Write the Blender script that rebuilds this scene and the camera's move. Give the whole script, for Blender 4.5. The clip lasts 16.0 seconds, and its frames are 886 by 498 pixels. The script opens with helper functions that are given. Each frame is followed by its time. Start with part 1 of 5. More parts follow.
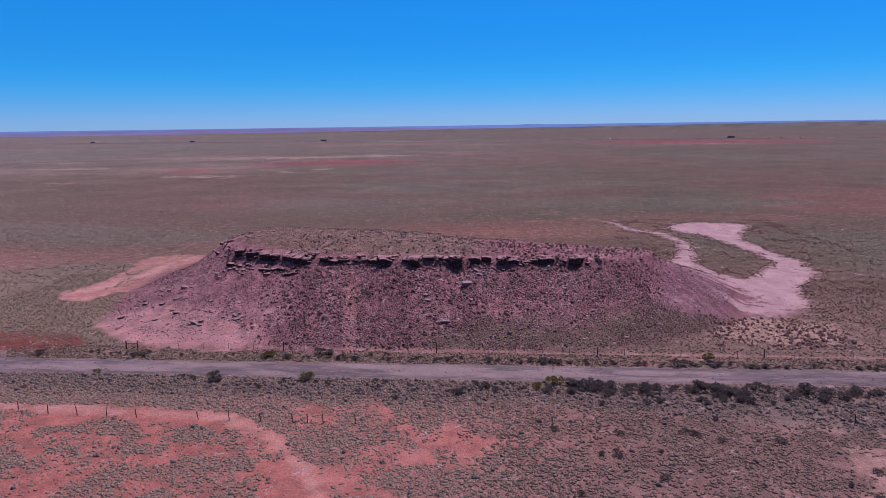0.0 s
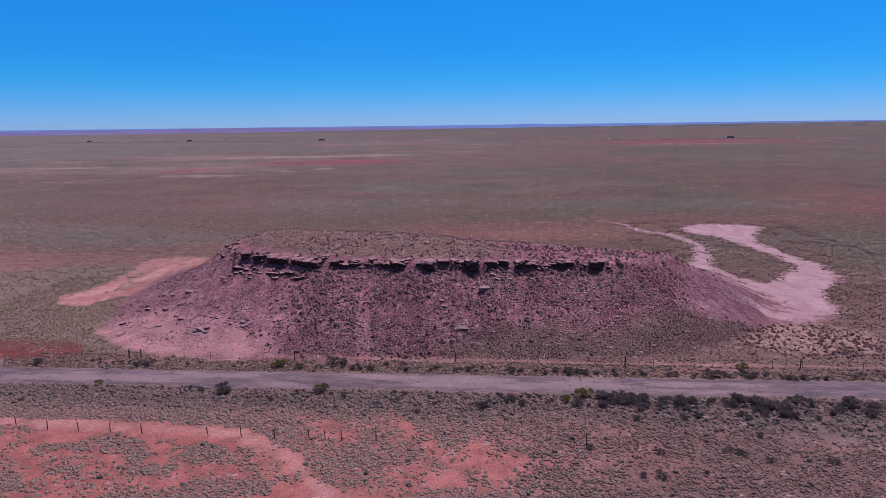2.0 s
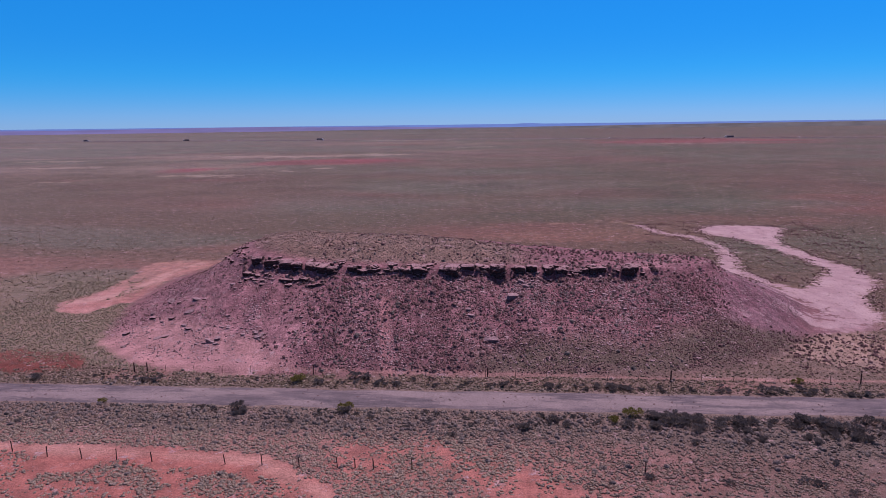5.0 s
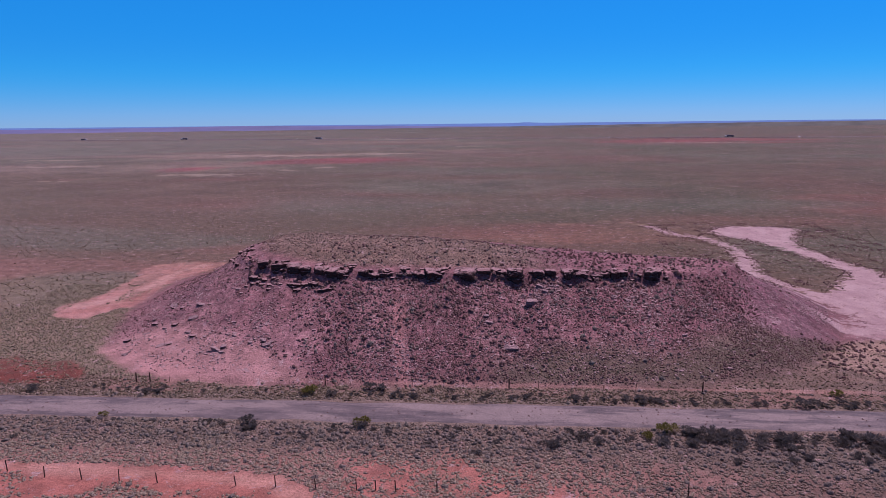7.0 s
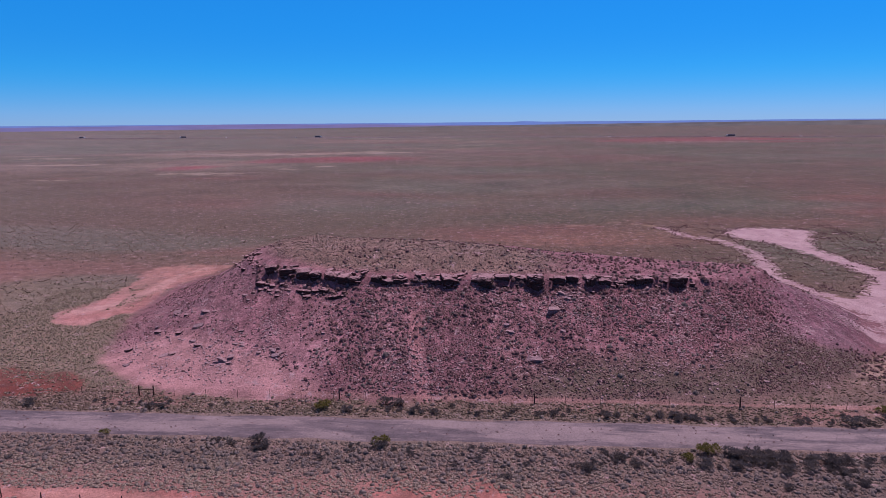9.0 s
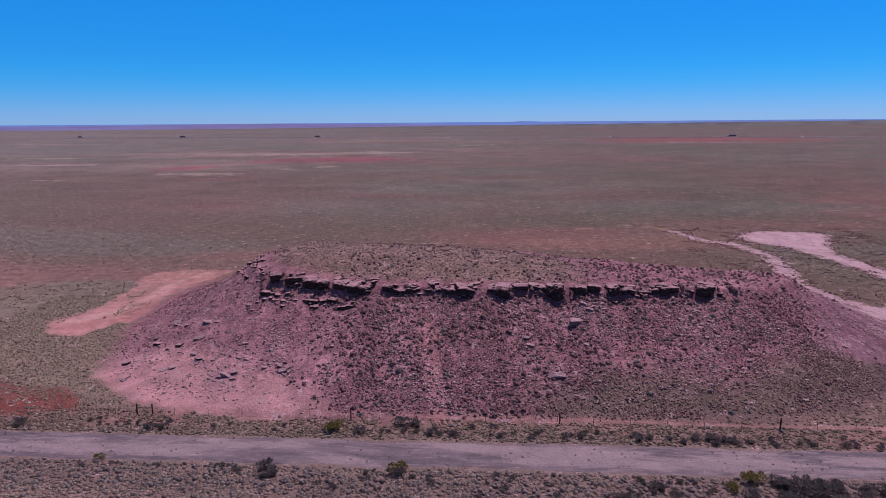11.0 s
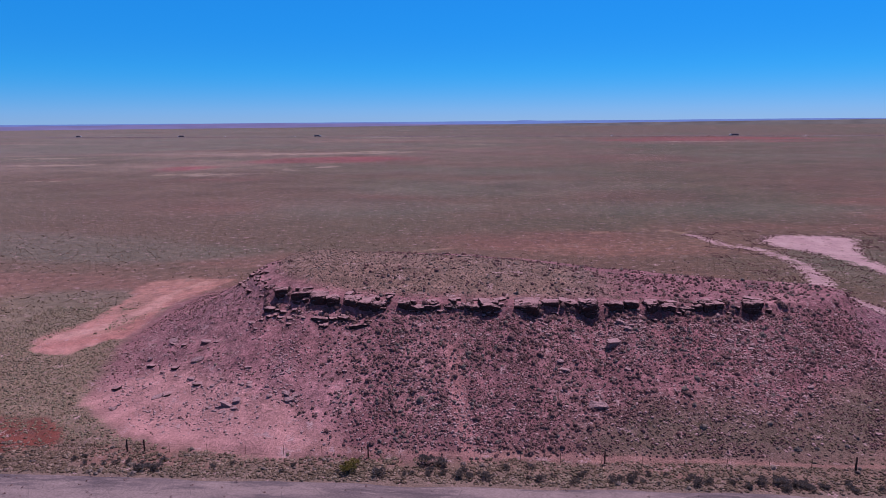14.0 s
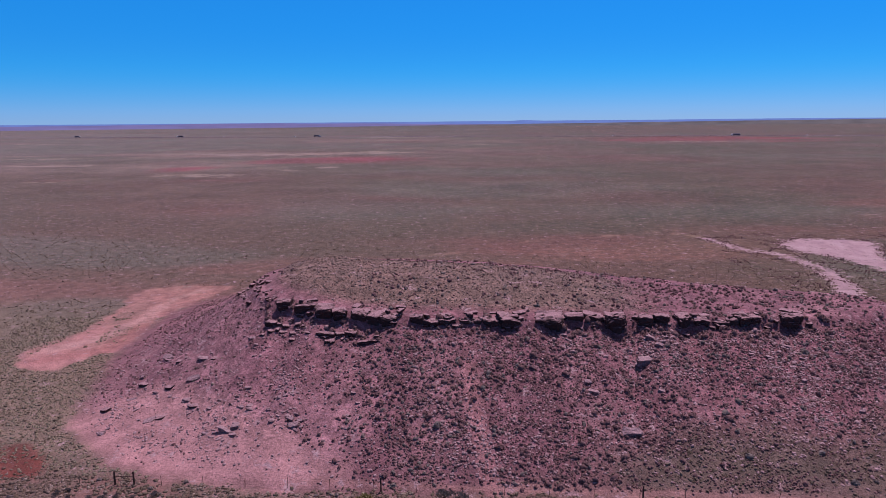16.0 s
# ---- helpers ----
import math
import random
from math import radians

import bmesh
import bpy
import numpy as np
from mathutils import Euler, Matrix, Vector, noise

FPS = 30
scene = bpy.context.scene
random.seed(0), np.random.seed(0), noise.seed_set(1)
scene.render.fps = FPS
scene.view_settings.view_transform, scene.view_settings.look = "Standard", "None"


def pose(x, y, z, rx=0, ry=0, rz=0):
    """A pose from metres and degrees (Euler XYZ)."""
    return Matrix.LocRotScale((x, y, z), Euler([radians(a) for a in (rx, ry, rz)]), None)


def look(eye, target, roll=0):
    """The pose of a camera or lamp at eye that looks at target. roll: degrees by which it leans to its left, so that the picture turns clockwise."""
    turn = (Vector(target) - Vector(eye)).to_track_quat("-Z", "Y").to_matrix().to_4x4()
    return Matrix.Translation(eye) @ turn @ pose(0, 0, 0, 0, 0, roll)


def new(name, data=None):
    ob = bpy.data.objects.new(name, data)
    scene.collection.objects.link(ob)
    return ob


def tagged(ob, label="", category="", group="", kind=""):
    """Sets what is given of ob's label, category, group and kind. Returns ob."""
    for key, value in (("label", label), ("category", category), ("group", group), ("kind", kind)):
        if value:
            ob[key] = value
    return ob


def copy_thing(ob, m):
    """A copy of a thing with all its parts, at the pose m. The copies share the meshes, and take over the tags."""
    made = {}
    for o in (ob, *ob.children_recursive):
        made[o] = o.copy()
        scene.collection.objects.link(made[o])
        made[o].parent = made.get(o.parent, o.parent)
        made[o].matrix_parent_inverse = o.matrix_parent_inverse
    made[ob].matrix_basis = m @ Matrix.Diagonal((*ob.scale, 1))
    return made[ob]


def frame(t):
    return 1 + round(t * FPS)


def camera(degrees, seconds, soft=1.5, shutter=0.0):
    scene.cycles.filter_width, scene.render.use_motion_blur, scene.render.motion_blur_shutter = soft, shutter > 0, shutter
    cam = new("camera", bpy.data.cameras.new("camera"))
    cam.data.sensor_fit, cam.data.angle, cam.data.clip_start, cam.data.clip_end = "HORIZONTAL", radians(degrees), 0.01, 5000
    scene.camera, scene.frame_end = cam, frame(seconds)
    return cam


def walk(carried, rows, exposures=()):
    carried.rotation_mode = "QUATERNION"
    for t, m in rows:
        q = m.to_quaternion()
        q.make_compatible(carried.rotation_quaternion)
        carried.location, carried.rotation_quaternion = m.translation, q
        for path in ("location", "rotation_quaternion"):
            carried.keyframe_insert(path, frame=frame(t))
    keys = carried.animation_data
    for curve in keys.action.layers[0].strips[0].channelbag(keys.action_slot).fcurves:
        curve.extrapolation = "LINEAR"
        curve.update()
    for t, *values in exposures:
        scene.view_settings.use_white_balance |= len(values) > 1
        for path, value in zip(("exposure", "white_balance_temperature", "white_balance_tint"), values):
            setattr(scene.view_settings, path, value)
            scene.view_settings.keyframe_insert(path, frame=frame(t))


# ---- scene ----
cam = camera(66.8, 16.0, soft=0.8)
EXPOSURE, KELVIN, TINT = 0.02, 6350, 35
PATH = [
    (0, (4.812, -2.081, 38.009), (4.612, -0.124, 37.648), -0.8),
    (1.5, (1.675, 1.73, 37.859), (1.482, 3.688, 37.497), -0.7),
    (3.5, (-2.41, 6.781, 37.613), (-2.597, 8.739, 37.25), -0.7),
    (7, (-8.666, 15.318, 37.224), (-8.842, 17.276, 36.858), -0.6),
    (9, (-12.226, 20.52, 37.319), (-12.398, 22.478, 36.949), -0.5),
    (12.5, (-17.373, 30.952, 37.604), (-17.541, 32.91, 37.233), -0.4),
    (14.5, (-20.188, 37.697, 37.635), (-20.354, 39.654, 37.262), -0.5),
    (16, (-22.256, 43.112, 37.587), (-22.421, 45.07, 37.214), -0.5),
]
walk(cam, [(t, look(e, g, r)) for t, e, g, r in PATH], [(0.0, EXPOSURE, KELVIN, TINT), (16.0, EXPOSURE, KELVIN, TINT)])

# ---- world, sun and exposure ----
SUN_ELEV, SUN_AZ = 66.0, 30.0  # degrees above the horizon; degrees from +y towards +x
world = bpy.data.worlds.new("world")
scene.world = world
world.use_nodes = True
wt = world.node_tree
sky = wt.nodes.new("ShaderNodeTexSky")
sky.sky_type = 'NISHITA'
sky.sun_disc = False
sky.sun_elevation, sky.sun_rotation = radians(SUN_ELEV), radians(SUN_AZ)
sky.altitude, sky.air_density, sky.dust_density, sky.ozone_density = 1700, 1.0, 0.0, 8.0
grade = wt.nodes.new("ShaderNodeHueSaturation")
grade.inputs["Saturation"].default_value = 1.38
wt.links.new(sky.outputs[0], grade.inputs["Color"])
deep = wt.nodes.new("ShaderNodeMix")  # the clear dry air of a high desert: little red in its blue
deep.data_type, deep.blend_type = 'RGBA', 'MULTIPLY'
deep.inputs[0].default_value = 1.0
deep.inputs[7].default_value = (0.48, 1.26, 1.73, 1.0)
wt.links.new(grade.outputs[0], deep.inputs[6])
even = wt.nodes.new("ShaderNodeMix")  # evens the glow out between horizon and zenith
even.data_type = 'RGBA'
even.inputs[0].default_value = 0.3
even.inputs[7].default_value = (0.0, 6.75, 14.8, 1.0)
wt.links.new(deep.outputs[2], even.inputs[6])
# the thin high air darkens towards the zenith
ray = wt.nodes.new("ShaderNodeSeparateXYZ")
wt.links.new(wt.nodes.new("ShaderNodeTexCoord").outputs["Generated"], ray.inputs[0])
fall = wt.nodes.new("ShaderNodeMapRange")
fall.interpolation_type = 'SMOOTHSTEP'
for slot, v in ((1, 0.15), (2, 0.9), (3, 0.0), (4, 1.0)):
    fall.inputs[slot].default_value = v
wt.links.new(ray.outputs[2], fall.inputs[0])
zenith = wt.nodes.new("ShaderNodeMix")
zenith.data_type = 'RGBA'
zenith.inputs[7].default_value = (1.9, 2.35, 3.85, 1.0)
wt.links.new(fall.outputs[0], zenith.inputs[0])
wt.links.new(even.outputs[2], zenith.inputs[6])


def by_height(lo, hi, below, above):
    """A tint that changes from one value to another as the view rises from lo to hi."""
    lift = wt.nodes.new("ShaderNodeMapRange")
    lift.interpolation_type = 'SMOOTHSTEP'
    lift.inputs[1].default_value, lift.inputs[2].default_value = lo, hi
    wt.links.new(ray.outputs[2], lift.inputs[0])
    tint = wt.nodes.new("ShaderNodeMix")
    tint.data_type = 'RGBA'
    wt.links.new(lift.outputs[0], tint.inputs[0])
    for slot, v in ((6, below), (7, above)):
        if isinstance(v, tuple):
            tint.inputs[slot].default_value = (*v, 1.0)
        else:
            wt.links.new(v, tint.inputs[slot])
    return tint.outputs[2]


# dust in the air over the plain, the deepest blue well above it
haze = by_height(0.0, 0.085, (1.75, 0.93, 0.95), (0.40, 1.05, 0.98))
haze = by_height(0.085, 0.17, haze, (0.0, 1.14, 1.02))
haze = by_height(0.22, 0.40, haze, (1.3, 1.0, 0.96))
air = wt.nodes.new("ShaderNodeMix")
air.data_type, air.blend_type = 'RGBA', 'MULTIPLY'
air.inputs[0].default_value = 1.0
wt.links.new(zenith.outputs[2], air.inputs[6])
wt.links.new(haze, air.inputs[7])
wt.links.new(air.outputs[2], wt.nodes["Background"].inputs[0])
wt.nodes["Background"].inputs[1].default_value = 0.058
sun = new("sun", bpy.data.lights.new("sun", "SUN"))
sun.data.energy, sun.data.angle, sun.data.color = 4.5, radians(0.53), (1.0, 0.955, 0.955)
a, e = radians(SUN_AZ), radians(SUN_ELEV)
sun.matrix_basis = look((math.sin(a) * math.cos(e) * 300, math.cos(a) * math.cos(e) * 300, math.sin(e) * 300), (0, 0, 0))

# ---- materials ----
def material(name, rough=0.9):
    m = bpy.data.materials.new(name)
    m.use_nodes = True
    t = m.node_tree
    b = t.nodes["Principled BSDF"]
    b.inputs["Roughness"].default_value = rough
    b.inputs["Specular IOR Level"].default_value = 0.2
    return m, t, b


def node(t, kind, **values):
    n = t.nodes.new("ShaderNode" + kind)
    for k, v in values.items():
        n.inputs[k].default_value = v
    return n


def noise_of(t, vec, scale, detail=5.0, rough=0.6):
    n = node(t, "TexNoise", Scale=scale, Detail=detail, Roughness=rough)
    t.links.new(vec, n.inputs["Vector"])
    return n.outputs["Fac"]


def remap(t, value, a, b, c, d):
    n = node(t, "MapRange")
    n.inputs["From Min"].default_value, n.inputs["From Max"].default_value = a, b
    n.inputs["To Min"].default_value, n.inputs["To Max"].default_value = c, d
    t.links.new(value, n.inputs["Value"])
    return n.outputs[0]


def mix(t, fac, a, b, how='MIX'):
    n = t.nodes.new("ShaderNodeMix")
    n.data_type, n.blend_type = 'RGBA', how
    for slot, v in ((0, fac), (6, a), (7, b)):
        if isinstance(v, bpy.types.NodeSocket):
            t.links.new(v, n.inputs[slot])
        else:
            n.inputs[slot].default_value = v if slot == 0 else (*v, 1.0)
    return n.outputs[2]


def scaled(t, color, factor):
    """A colour times a number socket."""
    n = t.nodes.new("ShaderNodeVectorMath")
    n.operation = 'SCALE'
    t.links.new(color, n.inputs[0])
    t.links.new(factor, n.inputs["Scale"])
    return n.outputs[0]


def bump(t, b, value, strength, distance):
    n = node(t, "Bump", Strength=strength, Distance=distance)
    t.links.new(value, n.inputs["Height"])
    t.links.new(n.outputs[0], b.inputs["Normal"])


def maths(t, op, a, b):
    n = t.nodes.new("ShaderNodeMath")
    n.operation = op
    for slot, v in ((0, a), (1, b)):
        if isinstance(v, bpy.types.NodeSocket):
            t.links.new(v, n.inputs[slot])
        else:
            n.inputs[slot].default_value = v
    return n.outputs[0]


def soil_material():
    """Bare earth whose hue is kept at the corners of the mesh, overgrown by dry grass where it says so."""
    m, t, b = material("desert_soil", 0.95)
    pos = t.nodes.new("ShaderNodeNewGeometry").outputs["Position"]
    at = t.nodes.new("ShaderNodeAttribute")
    at.attribute_name = "soil"
    fine, mid, wide = noise_of(t, pos, 3.0, 6), noise_of(t, pos, 0.35, 5), noise_of(t, pos, 0.03, 6)
    soil = scaled(t, at.outputs["Color"], remap(t, fine, 0.38, 0.62, 0.82, 1.18))
    soil = scaled(t, soil, remap(t, mid, 0.38, 0.62, 0.80, 1.2))
    dry = mix(t, remap(t, mid, 0.35, 0.65, 0, 1), (0.117, 0.086, 0.069), (0.156, 0.101, 0.084))
    dry = mix(t, remap(t, wide, 0.38, 0.62, 0, 1), dry, (0.105, 0.087, 0.069))
    dry = scaled(t, dry, remap(t, fine, 0.38, 0.62, 0.78, 1.2))
    amount = maths(t, 'ADD', at.outputs["Alpha"], maths(t, 'MULTIPLY', maths(t, 'SUBTRACT', noise_of(t, pos, 0.8, 6, 0.7), 0.5), 1.6))
    dry = mix(t, 0.5, dry, soil)
    tone = mix(t, remap(t, amount, 0.35, 0.65, 0, 0.7), soil, dry)
    stalks = noise_of(t, pos, 5.5, 3, 0.75)
    tone = mix(t, maths(t, 'MULTIPLY', remap(t, stalks, 0.52, 0.66, 0, 0.55), remap(t, amount, 0.0, 0.6, 0.15, 1.0)), tone, (0.060, 0.045, 0.036))
    # broken ground of the hill: stones, clods and dry stalks too small to build
    z_of = t.nodes.new("ShaderNodeSeparateXYZ")
    t.links.new(pos, z_of.inputs[0])
    stony = maths(t, 'MULTIPLY', remap(t, z_of.outputs[2], 0.8, 3.0, 0, 1), remap(t, z_of.outputs[1], 215, 200, 0, 1))
    crumbs = noise_of(t, pos, 1.7, 8, 0.85)
    tone = mix(t, stony, tone, scaled(t, tone, remap(t, crumbs, 0.40, 0.60, 0.58, 1.38)))
    tone = mix(t, stony, tone, scaled(t, tone, remap(t, noise_of(t, pos, 0.45, 7, 0.75), 0.42, 0.58, 0.78, 1.2)))
    # the open plain: thicker dark growth, mottled at several sizes, with pale dry flecks
    split = t.nodes.new("ShaderNodeSeparateXYZ")
    t.links.new(pos, split.inputs[0])
    open_land = maths(t, 'MULTIPLY', remap(t, split.outputs[1], 112, 190, 0, 1), maths(t, 'MAXIMUM', remap(t, split.outputs[2], 0.8, 2.5, 1, 0), remap(t, split.outputs[1], 215, 240, 0, 1)))
    open_land = maths(t, 'MULTIPLY', open_land, remap(t, maths(t, 'DIVIDE', split.outputs[0], split.outputs[1]), -0.8, 0.15, 0.4, 1))
    mottle = noise_of(t, pos, 0.045, 10, 0.72)
    flecks = noise_of(t, pos, 0.09, 9, 0.75)
    growth = mix(t, remap(t, mottle, 0.4, 0.6, 0, 1), (0.595, 0.572, 0.505), (0.715, 0.636, 0.572))
    tone = mix(t, open_land, tone, mix(t, 1.0, tone, growth, 'MULTIPLY'))
    speck = noise_of(t, pos, 0.28, 5, 0.85)
    tone = mix(t, open_land, tone, scaled(t, tone, remap(t, speck, 0.36, 0.64, 0.78, 1.22)))
    tufted = maths(t, 'MULTIPLY', open_land, remap(t, split.outputs[1], 420, 200, 0, 1))
    tone = mix(t, tufted, tone, scaled(t, tone, remap(t, noise_of(t, pos, 0.95, 4, 0.8), 0.38, 0.62, 0.70, 1.28)))
    bunches = maths(t, 'MULTIPLY', tufted, remap(t, noise_of(t, pos, 0.7, 5, 0.85), 0.56, 0.66, 0, 0.6))
    tone = mix(t, bunches, tone, (0.235, 0.160, 0.128))
    broad, blotch = noise_of(t, pos, 0.0075, 8, 0.6), noise_of(t, pos, 0.02, 12, 0.85)
    hue = mix(t, remap(t, broad, 0.44, 0.58, 0, 1), (0.87, 1.02, 0.90), (1.03, 0.95, 0.92))
    tone = mix(t, open_land, tone, mix(t, 1.0, tone, hue, 'MULTIPLY'))
    far_off = remap(t, split.outputs[1], 200, 420, 0, 1)
    tone = mix(t, far_off, tone, scaled(t, tone, remap(t, blotch, 0.42, 0.58, 0.80, 1.22)))
    tone = mix(t, maths(t, 'MULTIPLY', open_land, remap(t, flecks, 0.58, 0.68, 0, 0.65)), tone, (0.185, 0.142, 0.112))
    pale_spots = noise_of(t, pos, 0.03, 12, 0.9)
    tone = mix(t, maths(t, 'MULTIPLY', far_off, remap(t, pale_spots, 0.57, 0.66, 0, 0.35)), tone, (0.20, 0.155, 0.122))
    # dry flats on the plain and washed-out sand, both with ragged edges
    dry_flat, sand = t.nodes.new("ShaderNodeAttribute"), t.nodes.new("ShaderNodeAttribute")
    dry_flat.attribute_name, sand.attribute_name = "dry_flat", "washed_sand"
    ragged = maths(t, 'ADD', dry_flat.outputs["Fac"], maths(t, 'MULTIPLY', maths(t, 'SUBTRACT', noise_of(t, pos, 0.045, 10, 0.8), 0.5), 5.0))
    tone = mix(t, remap(t, ragged, 0.7, 1.0, 0, 0.75), tone, (0.25, 0.188, 0.148))
    ragged = maths(t, 'ADD', sand.outputs["Fac"], maths(t, 'MULTIPLY', maths(t, 'SUBTRACT', noise_of(t, pos, 0.4, 10, 0.85), 0.5), 6.0))
    flow = node(t, "Mapping")
    flow.inputs["Scale"].default_value = (1.0, 0.6, 1.0)
    t.links.new(pos, flow.inputs["Vector"])
    silt = mix(t, remap(t, noise_of(t, flow.outputs[0], 0.22, 6, 0.55), 0.38, 0.64, 0, 1), (0.285, 0.172, 0.180), (0.365, 0.240, 0.240))
    tone = mix(t, remap(t, ragged, 0.42, 0.6, 0, 1), tone, scaled(t, silt, remap(t, fine, 0.38, 0.62, 0.85, 1.12)))
    t.links.new(tone, b.inputs["Base Color"])
    bump(t, b, maths(t, 'ADD', fine, maths(t, 'MULTIPLY', stalks, 0.6)), 0.8, 0.2)
    return m


def leaf(t, b, tone, thin=0.45):
    """Thin leaves let part of the light through."""
    t.links.new(tone, b.inputs["Base Color"])
    through_leaf = t.nodes.new("ShaderNodeBsdfTranslucent")
    t.links.new(tone, through_leaf.inputs["Color"])
    both = t.nodes.new("ShaderNodeMixShader")
    both.inputs[0].default_value = thin
    t.links.new(b.outputs[0], both.inputs[1])
    t.links.new(through_leaf.outputs[0], both.inputs[2])
    t.links.new(both.outputs[0], t.nodes["Material Output"].inputs["Surface"])


def plant_material(name, a, b_, tip, rough=0.8, thin=0.3):
    """Dry leaves: hue varies from plant to plant and within one."""
    m, t, b = material(name, rough)
    geo = t.nodes.new("ShaderNodeNewGeometry")
    tone = mix(t, geo.outputs["Random Per Island"], a, b_)
    patch = noise_of(t, geo.outputs["Position"], 0.12, 4)
    tone = mix(t, remap(t, patch, 0.42, 0.6, 0, 0.45), tone, tuple(0.75 * c for c in (tip[0] * 0.85, tip[1], tip[2] * 0.9)))
    grain = noise_of(t, geo.outputs["Position"], 9.0, 3)
    tone = mix(t, remap(t, grain, 0.4, 0.75, 0, 0.8), tone, tip)
    leaf(t, b, scaled(t, tone, remap(t, grain, 0.38, 0.62, 0.75, 1.2)), thin)
    return m


def bush_material(name, a, b_, tip):
    m, t, b = material(name, 0.8)
    info = t.nodes.new("ShaderNodeObjectInfo")
    geo = t.nodes.new("ShaderNodeNewGeometry")
    tone = mix(t, info.outputs["Random"], a, b_)
    tone = mix(t, remap(t, geo.outputs["Random Per Island"], 0.5, 1.0, 0, 0.7), tone, tip)
    leaf(t, b, tone)
    return m


def rock_material(name, a, b_, lichen, lit_or_dusty=None):
    m, t, b = material(name, 0.9)
    geo = t.nodes.new("ShaderNodeNewGeometry")
    info = t.nodes.new("ShaderNodeObjectInfo")
    pos = geo.outputs["Position"]
    tone = mix(t, info.outputs["Random"], a, b_)
    tone = mix(t, maths(t, 'MULTIPLY', geo.outputs["Random Per Island"], 0.6), tone, lichen)
    n1, n2 = noise_of(t, pos, 1.1, 7, 0.65), noise_of(t, pos, 7.0, 5)
    tone = mix(t, remap(t, n1, 0.5, 0.7, 0, 0.7), tone, lichen)
    # upward faces get a dusted tone with sunlight painted in; sides stay shade-dark
    if lit_or_dusty:
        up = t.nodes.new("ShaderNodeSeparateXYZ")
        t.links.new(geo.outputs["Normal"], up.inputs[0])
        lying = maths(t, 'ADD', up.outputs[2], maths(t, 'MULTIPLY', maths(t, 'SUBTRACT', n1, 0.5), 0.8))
        tone = mix(t, remap(t, lying, 0.6, 0.95, 0, 1), tone, lit_or_dusty)
    tone = scaled(t, tone, remap(t, n2, 0.38, 0.62, 0.7, 1.25))
    t.links.new(tone, b.inputs["Base Color"])
    bump(t, b, n2, 0.8, 0.1)
    return m


def plain_material(name, color, vary=0.25, scale=4.0, rough=0.8, metal=0.0):
    m, t, b = material(name, rough)
    pos = t.nodes.new("ShaderNodeNewGeometry").outputs["Position"]
    n = noise_of(t, pos, scale, 5)
    rgb = t.nodes.new("ShaderNodeRGB")
    rgb.outputs[0].default_value = (*color, 1)
    t.links.new(scaled(t, rgb.outputs[0], remap(t, n, 0.38, 0.62, 1 - vary, 1 + vary)), b.inputs["Base Color"])
    b.inputs["Metallic"].default_value = metal
    return m


def road_material():
    """Old bleached asphalt: worn wheel tracks, pale scoured patches, cracks and drifted dust."""
    m, t, b = material("old_asphalt", 0.9)
    pos = t.nodes.new("ShaderNodeNewGeometry").outputs["Position"]
    stretch = node(t, "Mapping")
    stretch.inputs["Scale"].default_value = (0.22, 1.0, 1.0)
    t.links.new(pos, stretch.inputs["Vector"])
    long = noise_of(t, stretch.outputs[0], 0.55, 6, 0.6)
    streak = noise_of(t, stretch.outputs[0], 2.2, 5, 0.6)
    fine = noise_of(t, pos, 6.0, 5)
    tone = mix(t, remap(t, long, 0.42, 0.58, 0, 1), (0.080, 0.061, 0.068), (0.134, 0.099, 0.104))
    tone = mix(t, remap(t, streak, 0.54, 0.72, 0, 0.45), tone, (0.25, 0.185, 0.18))
    tone = mix(t, remap(t, noise_of(t, stretch.outputs[0], 0.16, 5, 0.7), 0.50, 0.57, 0, 0.55), tone, (0.235, 0.172, 0.168))
    cells = t.nodes.new("ShaderNodeTexVoronoi")
    cells.feature = 'DISTANCE_TO_EDGE'
    cells.inputs["Scale"].default_value = 0.3
    t.links.new(pos, cells.inputs["Vector"])
    tone = mix(t, remap(t, cells.outputs["Distance"], 0.0, 0.012, 0.5, 0), tone, (0.055, 0.047, 0.045))
    t.links.new(scaled(t, tone, remap(t, fine, 0.38, 0.62, 0.8, 1.2)), b.inputs["Base Color"])
    bump(t, b, fine, 0.4, 0.03)
    return m


SOIL = soil_material()
GRASS = plant_material("dry_grass", (0.30, 0.212, 0.170), (0.39, 0.280, 0.228), (0.45, 0.330, 0.270), 0.9, 0.45)
PLAIN = plant_material("plain_grass_blades", (0.150, 0.103, 0.074), (0.205, 0.140, 0.106), (0.235, 0.168, 0.128), 0.9, 0.4)
RUSSET = plant_material("russet_grass", (0.176, 0.114, 0.094), (0.252, 0.168, 0.141), (0.32, 0.225, 0.187), 0.9, 0.35)
OLIVE = plant_material("olive_grass", (0.215, 0.165, 0.112), (0.290, 0.225, 0.158), (0.35, 0.275, 0.200), 0.9, 0.35)
SHRUB = plant_material("slope_shrub", (0.092, 0.044, 0.046), (0.140, 0.068, 0.068), (0.175, 0.092, 0.090), 0.9, 0.0)
SAGE = bush_material("sagebrush_leaves", (0.085, 0.069, 0.066), (0.130, 0.107, 0.102), (0.195, 0.165, 0.155))
GOLD = bush_material("rabbitbrush_leaves", (0.125, 0.105, 0.027), (0.164, 0.136, 0.043), (0.234, 0.195, 0.078))
SCRUB = plant_material("grey_scrub_leaves", (0.110, 0.080, 0.074), (0.170, 0.124, 0.114), (0.22, 0.165, 0.150), 0.9, 0.15)
STEM = plain_material("woody_stem", (0.078, 0.055, 0.039))
